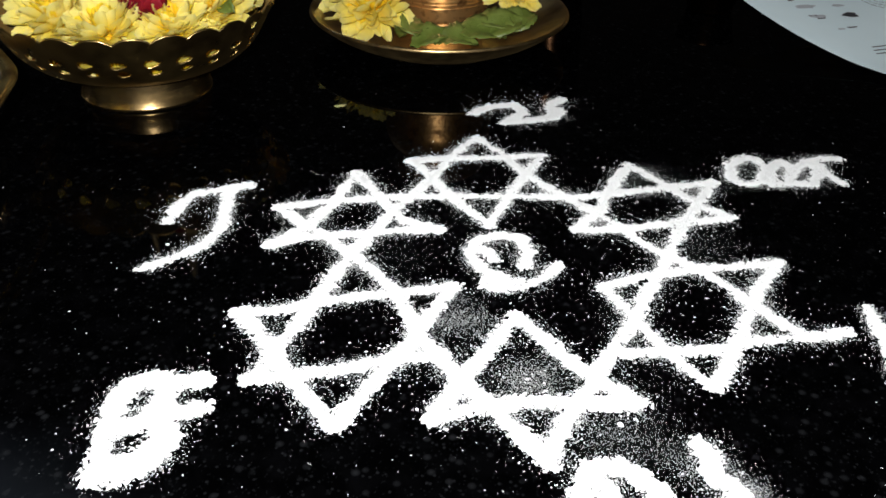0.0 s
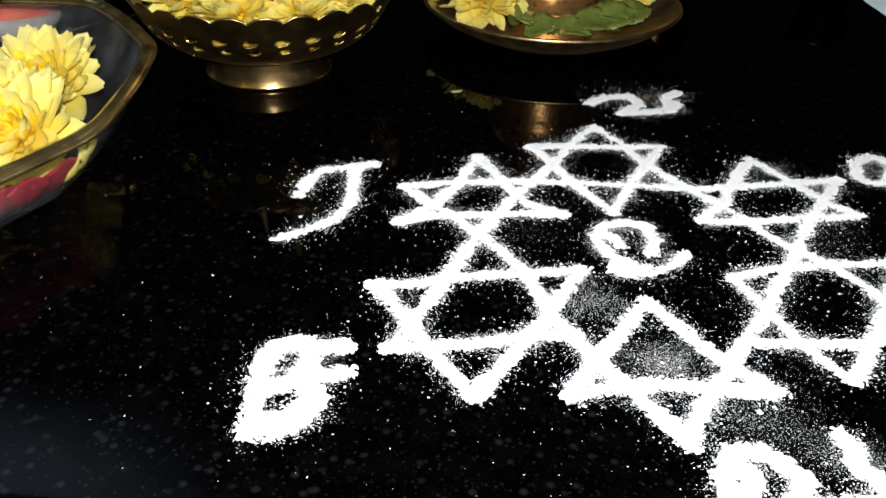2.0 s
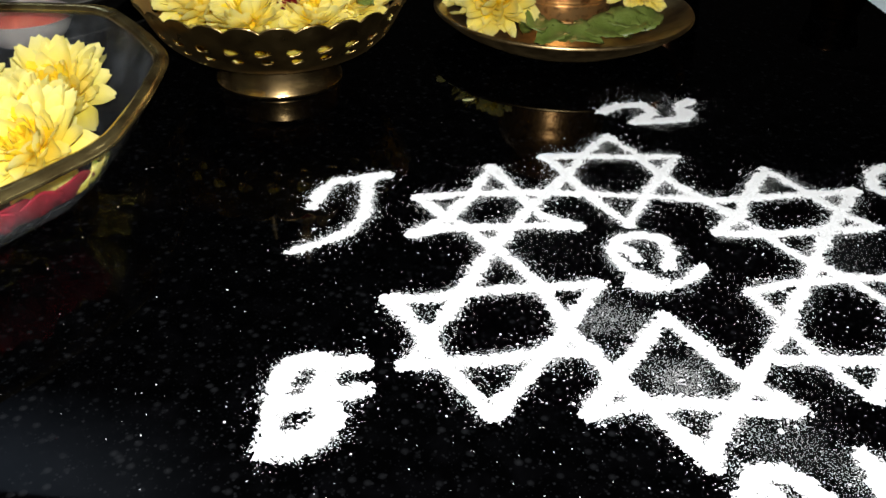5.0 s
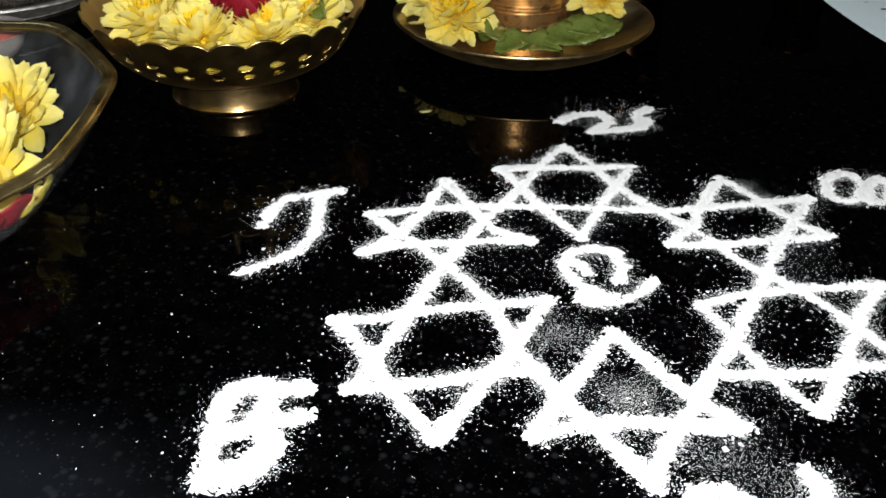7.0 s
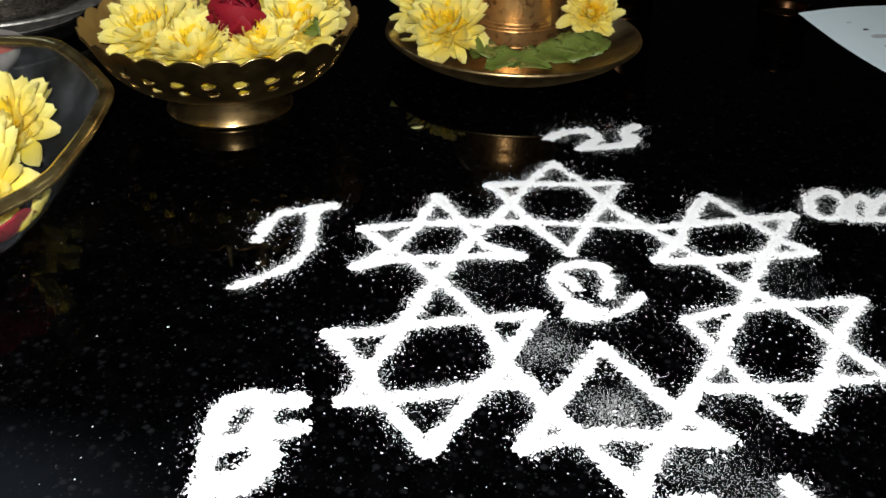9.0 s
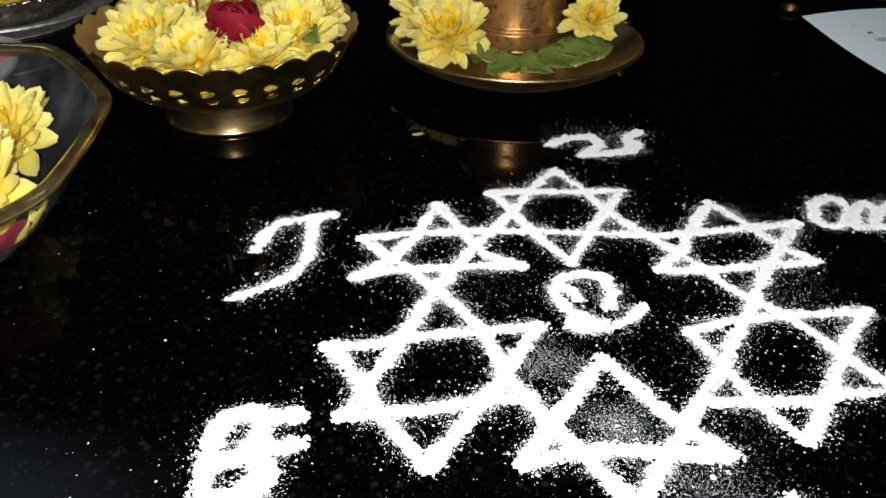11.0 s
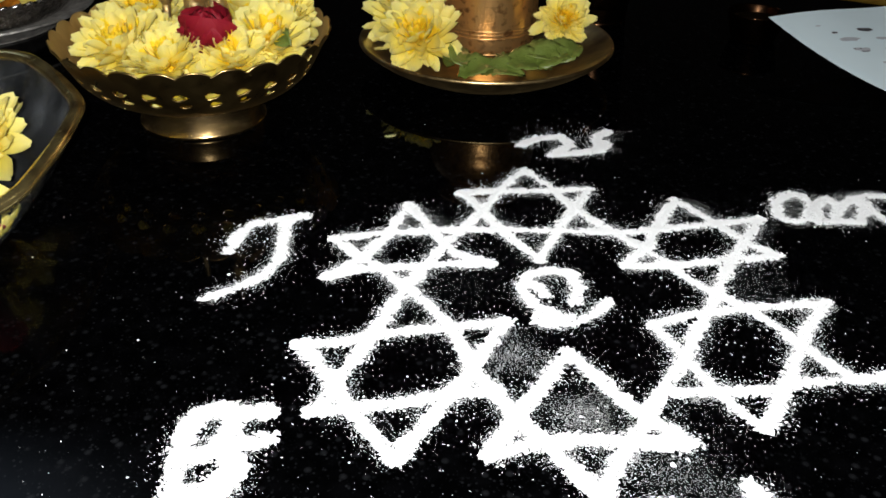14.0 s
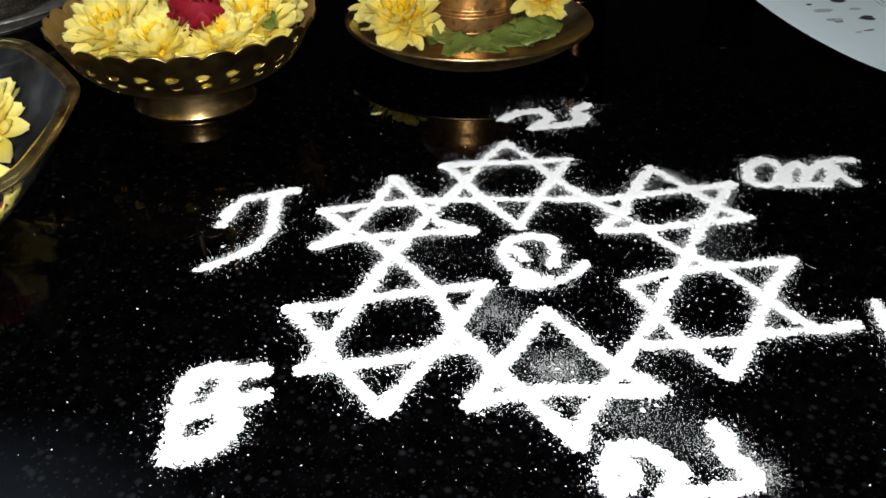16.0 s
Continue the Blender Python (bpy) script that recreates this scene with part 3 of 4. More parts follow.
# ---- flowers ----
def petal(length, width, rise, curl, cup, rr, notch=0.0, nu=8, nv=4):
    """One strap petal from the origin along x: rise and curl in radians, cupped across."""
    vs, uv = [], []
    x = z = 0.0
    bend = rr.uniform(-0.14, 0.14)
    ruf, ph = rr.uniform(0.02, 0.10), rr.uniform(0, 6.28)
    for i in range(nu + 1):
        u = i / nu
        a = rise + curl * u
        if i:
            x += length / nu * math.cos(a)
            z += length / nu * math.sin(a)
        w = width * (0.42 + 0.58 * math.sin(math.pi * min(1, u * 0.70 + 0.03))) * (1 if u < 0.74 else max(0.16, 1 - ((u - 0.74) / 0.29) ** 2) ** 0.62)
        for j in range(nv + 1):
            s = j / nv * 2 - 1
            up = cup * w * s * s + ruf * width * s * math.sin(ph + 5.5 * u)
            tip = notch * length * (abs(s) - 0.5) * (u > 0.97)
            vs.append((x - up * math.sin(a) + tip, w * 0.5 * s + bend * length * u * u, z + up * math.cos(a)))
            uv.append((u, j / nv))
    fs = []
    for i in range(nu):
        for j in range(nv):
            k = i * (nv + 1) + j
            fs.append((k, k + 1, k + nv + 2, k + nv + 1))
    return np.array(vs), fs, uv


def ring_of_petals(layers, rr, loose=1.0):
    V, F, U = [], [], []
    n0 = 0
    for count, length, width, rise, curl, cup, r0, z0 in layers:
        turn = rr.uniform(0, 6.28)
        for i in range(count):
            a = turn + 2 * math.pi * i / count + rr.normal(0, 0.10)
            v, f, u = petal(length * rr.uniform(0.78, 1.10), width * rr.uniform(0.85, 1.15), rise + loose * rr.normal(0, 0.17), curl + loose * rr.normal(0, 0.32), cup * rr.uniform(0.5, 1.3), rr, 0.04)
            tw = loose * rr.normal(0, 0.34)
            c, s = math.cos(tw), math.sin(tw)
            v = np.c_[v[:, 0], v[:, 1] * c - v[:, 2] * s * 0.3, v[:, 2] + v[:, 1] * s]
            v[:, 0] += r0
            v[:, 2] += z0 + rr.normal(0, 0.0006)
            ca, sa = math.cos(a), math.sin(a)
            V.append(np.c_[v[:, 0] * ca - v[:, 1] * sa, v[:, 0] * sa + v[:, 1] * ca, v[:, 2]])
            F += [tuple(k + n0 for k in q) for q in f]
            U += u
            n0 += len(v)
    return np.concatenate(V), F, U


def chrysanthemum(seed, openness=1.0, mats=None):
    """A flower of radius 0.03, its foot at the origin, facing up."""
    rr = np.random.default_rng(seed)
    o = openness
    mats = mats or (PETAL, PETAL_IN)
    ob = thing("chrysanthemum", Matrix(), "pale yellow chrysanthemum head", "flower")
    outer = [(17, 0.0292, 0.0112, 0.00 + 0.6 * (1 - o), 0.30, 0.22, 0.002, 0.004), (18, 0.0284, 0.0110, 0.16 + 0.6 * (1 - o), 0.35, 0.24, 0.002, 0.005),
             (18, 0.0266, 0.0106, 0.32 + 0.5 * (1 - o), 0.40, 0.27, 0.002, 0.006), (18, 0.0242, 0.0098, 0.48 + 0.45 * (1 - o), 0.45, 0.30, 0.002, 0.007),
             (17, 0.0214, 0.0088, 0.62 + 0.4 * (1 - o), 0.45, 0.33, 0.002, 0.007)]
    inner = [(16, 0.0188, 0.0076, 0.76 + 0.2 * (1 - o), 0.40, 0.36, 0.0020, 0.008), (17, 0.0165, 0.0062, 0.86, 0.35, 0.40, 0.0020, 0.008), (18, 0.0145, 0.0050, 0.98, 0.40, 0.42, 0.0018, 0.008),
             (18, 0.0126, 0.0038, 1.10, 0.45, 0.45, 0.0014, 0.008), (16, 0.0110, 0.0030, 1.24, 0.45, 0.45, 0.0010, 0.008), (9, 0.0098, 0.0026, 1.45, 0.25, 0.45, 0.0005, 0.008)]
    v, f, u = ring_of_petals(outer, rr)
    mesh_ob("outer_petals", v, f, mats[0], ob, "", True, u)
    v, f, u = ring_of_petals(inner, rr)
    mesh_ob("inner_petals", v, f, mats[1], ob, "deeper yellow inner petals", True, u)
    vs, fs = lathe(smooth_profile([(0.0005, 0.0), (0.006, 0.001), (0.009, 0.005), (0.007, 0.010), (0.0005, 0.012)], 3), 16)
    mesh_ob("flower_heart", vs, fs, mats[1], ob, "", True, [(0.3, 0.5)] * len(vs))
    return ob


FLOWERS = [chrysanthemum(11, 1.0), chrysanthemum(12, 0.75), chrysanthemum(13, 0.5), chrysanthemum(14, 0.9)]
FLOWER_USED = [False] * len(FLOWERS)


def put_flower(kind, x, y, z, size, tilt_x, tilt_y, turn, label, group):
    m = pose(x, y, z, tilt_x, tilt_y, 0) @ pose(0, 0, 0, 0, 0, turn) @ Matrix.Scale(size / 0.03, 4)
    if FLOWER_USED[kind]:
        ob = copy_thing(FLOWERS[kind], m)
        ob.matrix_basis = m
    else:
        ob = FLOWERS[kind]
        ob.matrix_basis = m
        FLOWER_USED[kind] = True
    return tagged(ob, label, "flower", group)


# ---- the pierced brass bowl ----
BOWL = (-0.181, 0.532)


def pierced_bowl():
    ob = thing("brass_bowl", pose(*BOWL, 0), "pierced brass bowl with scalloped rim on a round foot", "bowl")
    prof = smooth_profile([(0.030, 0.0185), (0.045, 0.0200), (0.060, 0.0260), (0.0700, 0.0345), (0.0755, 0.0430), (0.0800, 0.0520), (0.0838, 0.0600)], 16)
    rep, per = 27, 28
    n = rep * per
    total = len(prof)

    def wave(a, k):
        t = max(0.0, (k / (total - 1) - 0.72) / 0.28)
        s = abs(math.sin(a * rep / 2))
        return 0.0008 * t * s, -0.0034 * t * t * (1 - s) ** 1.3

    vs, fs = lathe(prof, n, wave)
    keep = []
    for f in fs:
        c = sum((Vector(vs[i]) for i in f), Vector()) / 4
        a = math.atan2(c.y, c.x) * rep / (2 * math.pi)
        u = (a - round(a)) * 0.0175
        hole = False
        for zc, du, big in ((0.0428, 0.0, 1.0), (0.0365, 0.0020, 0.85)):
            p, q = (u - du) / (0.0044 * big), (c.z - zc) / (0.0023 * big)
            squeeze = 1.0 - 0.45 * max(-1, min(1, p))
            if p * p + (q / max(0.25, squeeze)) ** 2 < 1:
                hole = True
        if not hole:
            keep.append(f)
    body = mesh_ob("body", vs, keep, BRASS, ob, "brass wall pierced with rows of holes, coloured darker outside")
    body.data.materials.append(BRASS_LIT)
    sol = body.modifiers.new("wall", "SOLIDIFY")
    sol.thickness, sol.offset = 0.0009, 1.0
    sol.material_offset, sol.material_offset_rim = 1, 0
    prof = smooth_profile([(0.0, 0.0198), (0.034, 0.0198), (0.0372, 0.0186), (0.0378, 0.0165), (0.0382, 0.0110), (0.0390, 0.0060), (0.0399, 0.0026), (0.0402, 0.0018), (0.0400, 0.0006), (0.0392, 0.0), (0.0355, 0.0), (0.034, 0.004), (0.0, 0.012)], 5)
    vs, fs = lathe(prof, 96)
    mesh_ob("foot", vs, fs, BRASS_FOOT, ob, "polished flaring brass foot")
    return ob


pierced_bowl()
BX = "pale yellow chrysanthemum heaped in the pierced brass bowl"
for kind, x, y, z, size, tx, ty, turn in (
        (0, -0.216, 0.509, 0.046, 0.031, 28, -4, 10), (3, -0.184, 0.491, 0.043, 0.029, 16, 0, 50), (1, -0.147, 0.497, 0.046, 0.026, 22, 4, 95),
        (0, -0.131, 0.521, 0.051, 0.028, 26, 6, 170), (3, -0.220, 0.560, 0.050, 0.030, 24, -6, 200), (0, -0.152, 0.574, 0.052, 0.031, 22, 4, 250),
        (1, -0.127, 0.550, 0.053, 0.027, 22, 6, 20), (3, -0.186, 0.582, 0.050, 0.030, 18, 0, 80), (2, -0.200, 0.522, 0.048, 0.022, 16, 0, 30)):
    put_flower(kind, x, y, z, size, tx, ty, turn, BX, "flowers in the brass bowl")
for i in range(9):
    a = math.radians(200 + i * 40)
    put_flower(2, BOWL[0] + 0.040 * math.cos(a), BOWL[1] + 0.040 * math.sin(a), 0.0285, 0.0225, 10 * math.sin(-a), 10 * math.cos(a), 47 * i,
               "chrysanthemum pressed low inside the pierced bowl", "flowers in the brass bowl")


def petal_bed():
    """Loose petals leaning against the inside of the bowl's wall."""
    rr = np.random.default_rng(91)
    layers = [(34, 0.020, 0.013, 1.02, -0.06, 0.10, 0.0550, 0.0285), (34, 0.020, 0.013, 1.10, -0.06, 0.10, 0.0530, 0.0310)]
    v, f, u = ring_of_petals(layers, rr, 0.2)
    ob = mesh_ob("petal_bed", v, f, PETAL, None, "", True, u)
    ob.matrix_basis = pose(*BOWL, 0)
    tagged(ob, "loose cream petals lining the inside of the bowl", "petals", "", "stuff")


petal_bed()


def rosebud(name, m, label, rr_seed, scale=1.0, group=""):
    rr = np.random.default_rng(rr_seed)
    ob = thing(name, m @ Matrix.Scale(scale, 4), label, "flower", group)
    layers = [(6, 0.026, 0.026, 0.45, 1.5, 0.45, 0.002, 0.0), (6, 0.026, 0.025, 0.65, 1.5, 0.45, 0.002, 0.001), (6, 0.025, 0.023, 0.85, 1.4, 0.45, 0.001, 0.002), (5, 0.023, 0.019, 1.05, 1.3, 0.5, 0.001, 0.003), (4, 0.021, 0.015, 1.25, 1.1, 0.5, 0.001, 0.004)]
    v, f, u = ring_of_petals(layers, rr, 0.35)
    mesh_ob("petals", v, f, RED_PETAL, ob, "", True, u)
    vs, fs = lathe(smooth_profile([(0.0005, 0.0), (0.008, 0.002), (0.011, 0.009), (0.007, 0.016), (0.0005, 0.018)], 3), 16)
    mesh_ob("flower_heart", vs, fs, RED_PETAL, ob, "", True, [(0.3, 0.5)] * len(vs))
    return ob


rosebud("red_rose", pose(-0.166, 0.506, 0.054, 20, 4, 20), "small dark red rose among yellow chrysanthemums", 5, 1.2)


def idol():
    """A small standing brass figure as one plain mesh."""
    bm = bmesh.new()

    def ball(c, s):
        bmesh.ops.create_icosphere(bm, subdivisions=2, radius=1.0, matrix=Matrix.LocRotScale(c, None, s))

    def rod(a, b, r1, r2):
        a, b = Vector(a), Vector(b)
        q = (b - a).to_track_quat("Z", "Y").to_matrix().to_4x4()
        bmesh.ops.create_cone(bm, cap_ends=True, segments=14, radius1=r1, radius2=r2, depth=(b - a).length, matrix=Matrix.Translation((a + b) / 2) @ q)

    rod((0, 0, 0), (0, 0, 0.045), 0.016, 0.013)
    rod((-0.008, -0.002, 0.034), (-0.007, -0.004, 0.062), 0.007, 0.006)
    rod((0.008, -0.002, 0.034), (0.007, -0.004, 0.062), 0.007, 0.006)
    ball((0, -0.002, 0.066), (0.018, 0.012, 0.012))
    ball((0, -0.009, 0.060), (0.008, 0.005, 0.010))
    ball((0, 0, 0.082), (0.012, 0.009, 0.013))
    ball((0, 0, 0.103), (0.0075, 0.0075, 0.009))
    rod((0, 0, 0.108), (0, 0, 0.128), 0.006, 0.002)
    for s in (-1, 1):
        rod((s * 0.011, 0, 0.090), (s * 0.022, -0.002, 0.076), 0.0060, 0.0052)
        ball((s * 0.020, 0.000, 0.070), (0.0075, 0.006, 0.012))
        rod((s * 0.022, -0.002, 0.076), (s * 0.021, -0.011, 0.066), 0.0038, 0.003)
        ball((s * 0.021, -0.012, 0.064), (0.0045, 0.004, 0.005))
    rod((-0.022, -0.013, 0.034), (-0.021, -0.012, 0.060), 0.0022, 0.003)
    ball((-0.0215, -0.013, 0.058), (0.0062, 0.0055, 0.010))
    rod((-0.021, -0.012, 0.070), (-0.020, -0.010, 0.105), 0.003, 0.002)
    me = bpy.data.meshes.new("brass_figurine")
    bm.to_mesh(me)
    bm.free()
    me.materials.append(IDOL)
    me.polygons.foreach_set("use_smooth", [True] * len(me.polygons))
    ob = new("brass_figurine", me)
    rm = ob.modifiers.new("cast", "REMESH")
    rm.mode, rm.voxel_size, rm.use_smooth_shade = "VOXEL", 0.0009, True
    ob.matrix_basis = pose(-0.174, 0.544, 0.024, 0, 0, -8)
    return tagged(ob, "small cast brass figurine standing among bowl flowers", "figurine")


idol()

# ---- the brass plate with the copper pot ----
PLATE = (0.001, 0.6475)


def brass_plate():
    ob = thing("brass_plate", pose(*PLATE, 0), "shallow round brass plate with rolled rim", "plate")
    prof = smooth_profile([(0.0, 0.0060), (0.040, 0.0060), (0.062, 0.0075), (0.078, 0.0140), (0.0905, 0.0215), (0.0934, 0.0228), (0.0946, 0.0212), (0.0928, 0.0190), (0.081, 0.0105), (0.066, 0.0030), (0.058, 0.0), (0.050, 0.0), (0.046, 0.0030), (0.0, 0.0035)], 5)
    vs, fs = lathe(prof, 128)
    mesh_ob("body", vs, fs, PLATE_BRASS, ob)
    return ob


def copper_pot():
    ob = thing("copper_pot", pose(0.001, 0.688, 0.0062), "spotted copper water pot standing in a brass plate", "pot")
    vs, fs = lathe(smooth_profile([(0.0, 0.0), (0.033, 0.0), (0.0365, 0.002), (0.0375, 0.008), (0.0384, 0.020), (0.0388, 0.028), (0.0400, 0.045), (0.042, 0.065), (0.044, 0.080),
                                   (0.040, 0.095), (0.030, 0.103), (0.028, 0.103), (0.036, 0.094), (0.036, 0.03), (0.0, 0.02)], 5), 80)
    mesh_ob("body", vs, fs, COPPER, ob)
    for z in (0.0135, 0.0163, 0.0191):
        vs, fs = lathe([(0.0378 + 0.0009 * math.cos(t), z + 0.0008 * math.sin(t)) for t in [2 * math.pi * i / 10 for i in range(10)]], 80, None, True)
        mesh_ob("band", vs, fs, COPPER, ob)
    vs, fs = lathe(smooth_profile([(0.0295, 0.1025), (0.0295, 0.108), (0.037, 0.116), (0.038, 0.1165), (0.0365, 0.118), (0.028, 0.109), (0.028, 0.1025)], 4), 80)
    mesh_ob("lip", vs, fs, COPPER, ob, "flaring copper lip")
    return ob


brass_plate()
copper_pot()
PX = "pale yellow chrysanthemum lying on the brass plate"
put_flower(0, -0.047, 0.624, 0.024, 0.031, 38, -4, 30, PX, "flowers on the brass plate")
put_flower(2, -0.056, 0.654, 0.024, 0.033, 16, -8, 75, PX, "flowers on the brass plate")
put_flower(1, 0.058, 0.664, 0.031, 0.0235, 58, 4, 140, PX, "flowers on the brass plate")


def leaf(m, length, seed):
    """A toothed leaf folded along its middle rib."""
    rr = np.random.default_rng(seed)
    nu, nv = 14, 6
    vs, fs = [], []
    arch, droop = rr.uniform(0.03, 0.12), rr.uniform(-0.3, 0.3)
    for i in range(nu + 1):
        u = i / nu
        w = 0.36 * length * math.sin(math.pi * min(1, u ** 0.8 * 0.96 + 0.03)) ** 0.8 * (1 + 0.10 * (i % 2))
        for j in range(nv + 1):
            s = j / nv * 2 - 1
            vs.append((length * (u - 0.5) + 0.06 * length * abs(s), w * s, length * (arch * math.sin(math.pi * u) + 0.12 * abs(s) * math.sin(math.pi * u) + droop * 0.1 * s * u) + 0.0006 * rr.normal()))
    for i in range(nu):
        for j in range(nv):
            k = i * (nv + 1) + j
            fs.append((k, k + 1, k + nv + 2, k + nv + 1))
    ob = mesh_ob("leaf", vs, fs, LEAF)
    sol = ob.modifiers.new("blade", "SOLIDIFY")
    sol.thickness = 0.0004
    ob.matrix_basis = m
    return tagged(ob, "fresh green toothed leaf lying on the brass plate", "leaf", "leaves on the brass plate")


for i, (x, y, z, rx, ry, rz, ln) in enumerate(((-0.016, 0.612, 0.0180, 20, 8, 70, 0.030), (-0.004, 0.600, 0.0130, 15, -10, 20, 0.030), (0.012, 0.598, 0.0130, 16, 0, -10, 0.032), (0.030, 0.606, 0.0165, 22, 10, 10, 0.036),
                                               (0.020, 0.612, 0.0130, 12, 5, 60, 0.034), (0.046, 0.612, 0.0190, 20, -8, 25, 0.036), (0.058, 0.622, 0.0200, 25, -12, 40, 0.030), (-0.020, 0.600, 0.0160, 15, 20, 120, 0.026), (0.038, 0.618, 0.0200, 15, 0, -30, 0.034))):
    leaf(pose(x, y, z, rx, ry, rz), ln, 40 + i)


# ---- the glass dish ----
DISH, DISH_TURN = (-0.3198, 0.3722), 8.0
DISH_CORNERS = ((0.115, 0.0565), (0.0575, 0.1435), (-0.0575, 0.1435), (-0.115, 0.0565), (-0.115, -0.0565), (-0.0575, -0.1435), (0.0575, -0.1435), (0.115, -0.0565))
DISH_HALF = 0.1214


def dish_table():
    """Radius by angle of the dish's eight-sided outline with rounded corners, one unit for the rim."""
    c = [Vector(p) for p in DISH_CORNERS]
    pts = []
    for i, p in enumerate(c):
        a, b = c[i - 1], c[(i + 1) % 8]
        p0, p1 = p + (a - p).normalized() * 0.020, p + (b - p).normalized() * 0.020
        for k in range(9):
            t = k / 8
            pts.append(p0 * (1 - t) ** 2 + p * 2 * t * (1 - t) + p1 * t * t)
        far = c[(i + 1) % 8] + (p - c[(i + 1) % 8]).normalized() * 0.020
        for k in range(1, 10):
            t = k / 10
            q = p1.lerp(far, t)
            pts.append(q * (1 + 0.012 * math.sin(math.pi * t)))
    ang = np.array([math.atan2(p.y, p.x) for p in pts])
    rad = np.array([p.length for p in pts]) / DISH_HALF
    order = np.argsort(ang)
    return ang[order], rad[order]


DISH_ANGLE, DISH_RADIUS = dish_table()


def dish_radius(half, angle):
    return half * float(np.interp(angle, DISH_ANGLE, DISH_RADIUS, period=2 * math.pi))


def dish_ring(half, count):
    return [(dish_radius(half, t) * math.cos(t), dish_radius(half, t) * math.sin(t)) for t in [2 * math.pi * i / count for i in range(count)]]


def super_ring(a, b, n_exp, count):
    out = []
    for i in range(count):
        t = 2 * math.pi * i / count
        c, s = math.cos(t), math.sin(t)
        r = (abs(c / a) ** n_exp + abs(s / b) ** n_exp) ** (-1 / n_exp)
        out.append((r * c, r * s))
    return out


def ring_loft(rings, closed=False):
    vs, fs = [], []
    n = len(rings[0][0])
    for ring, z in rings:
        vs += [(x, y, z) for x, y in ring]
    rows = len(rings)
    for k in range(rows - (0 if closed else 1)):
        for i in range(n):
            j, k2 = (i + 1) % n, (k + 1) % rows
            fs.append((k * n + i, k * n + j, k2 * n + j, k2 * n + i))
    return vs, fs


def glass_dish():
    ob = thing("glass_dish", pose(*DISH, 0, 0, 0, DISH_TURN), "clear glass serving dish with golden-coloured rim and flowers", "dish")
    n = 200
    sizes = [(0.02, 0.0030), (0.075, 0.0030), (0.083, 0.0038), (0.0900, 0.0070), (0.0975, 0.013), (0.1055, 0.022), (0.1155, 0.0382), (0.1161, 0.0396), (0.1165, 0.0405), (0.1190, 0.0408), (0.1186, 0.0398), (0.1180, 0.0384), (0.1081, 0.0222), (0.1001, 0.0130), (0.0926, 0.0058), (0.087, 0.0015), (0.081, 0.0), (0.02, 0.0)]
    rings = [(dish_ring(s, n), z) for s, z in sizes]
    vs, fs = ring_loft(rings)
    fs.append(tuple(range(n - 1, -1, -1)))
    fs.append(tuple(range(len(vs) - n, len(vs))))
    body = mesh_ob("body", vs, fs, GLASS, ob)
    bm = bmesh.new()
    bm.from_mesh(body.data)
    bmesh.ops.recalc_face_normals(bm, faces=bm.faces)
    bm.to_mesh(body.data)
    bm.free()
    body.visible_shadow = False
    prof = [(0.1146 + 0.0042 * math.cos(t), 0.0428 + 0.0030 * math.sin(t)) for t in [2 * math.pi * i / 14 for i in range(14)]]
    rings = [(dish_ring(s + 0.003, n), z) for s, z in prof]
    vs, fs = ring_loft(rings, True)
    rim = mesh_ob("rim", vs, fs, RIM_GLASS, ob, "thick dish rim, the flowers' golden reflection in its colour")
    return ob


glass_dish()
TX = "pale yellow chrysanthemum lying in the glass dish"
for kind, x, y, z, size, tx, ty, turn in ((1, -0.264, 0.416, 0.024, 0.033, 36, 2, 15), (0, -0.246, 0.352, 0.026, 0.0300, 42, -2, 60), (3, -0.268, 0.388, 0.020, 0.027, 26, -4, 120),
                                          (0, -0.312, 0.402, 0.018, 0.032, 25, 0, 200), (3, -0.304, 0.350, 0.016, 0.031, 20, 0, 260), (1, -0.345, 0.430, 0.014, 0.030, 20, 0, 300)):
    put_flower(kind, x, y, z, size, tx, ty, turn, TX, "flowers in the glass dish")
BED = dish_ring(0.062, 72)
for i, k in enumerate((0, 68, 64, 60, 56)):
    x, y = BED[k]
    rosebud("red_rose", pose(DISH[0] + x, DISH[1] + y, 0.0075, 14, 0, 50 * i), "dark red rose at the bottom of the glass dish", 60 + i, 0.55, "roses in the glass dish")


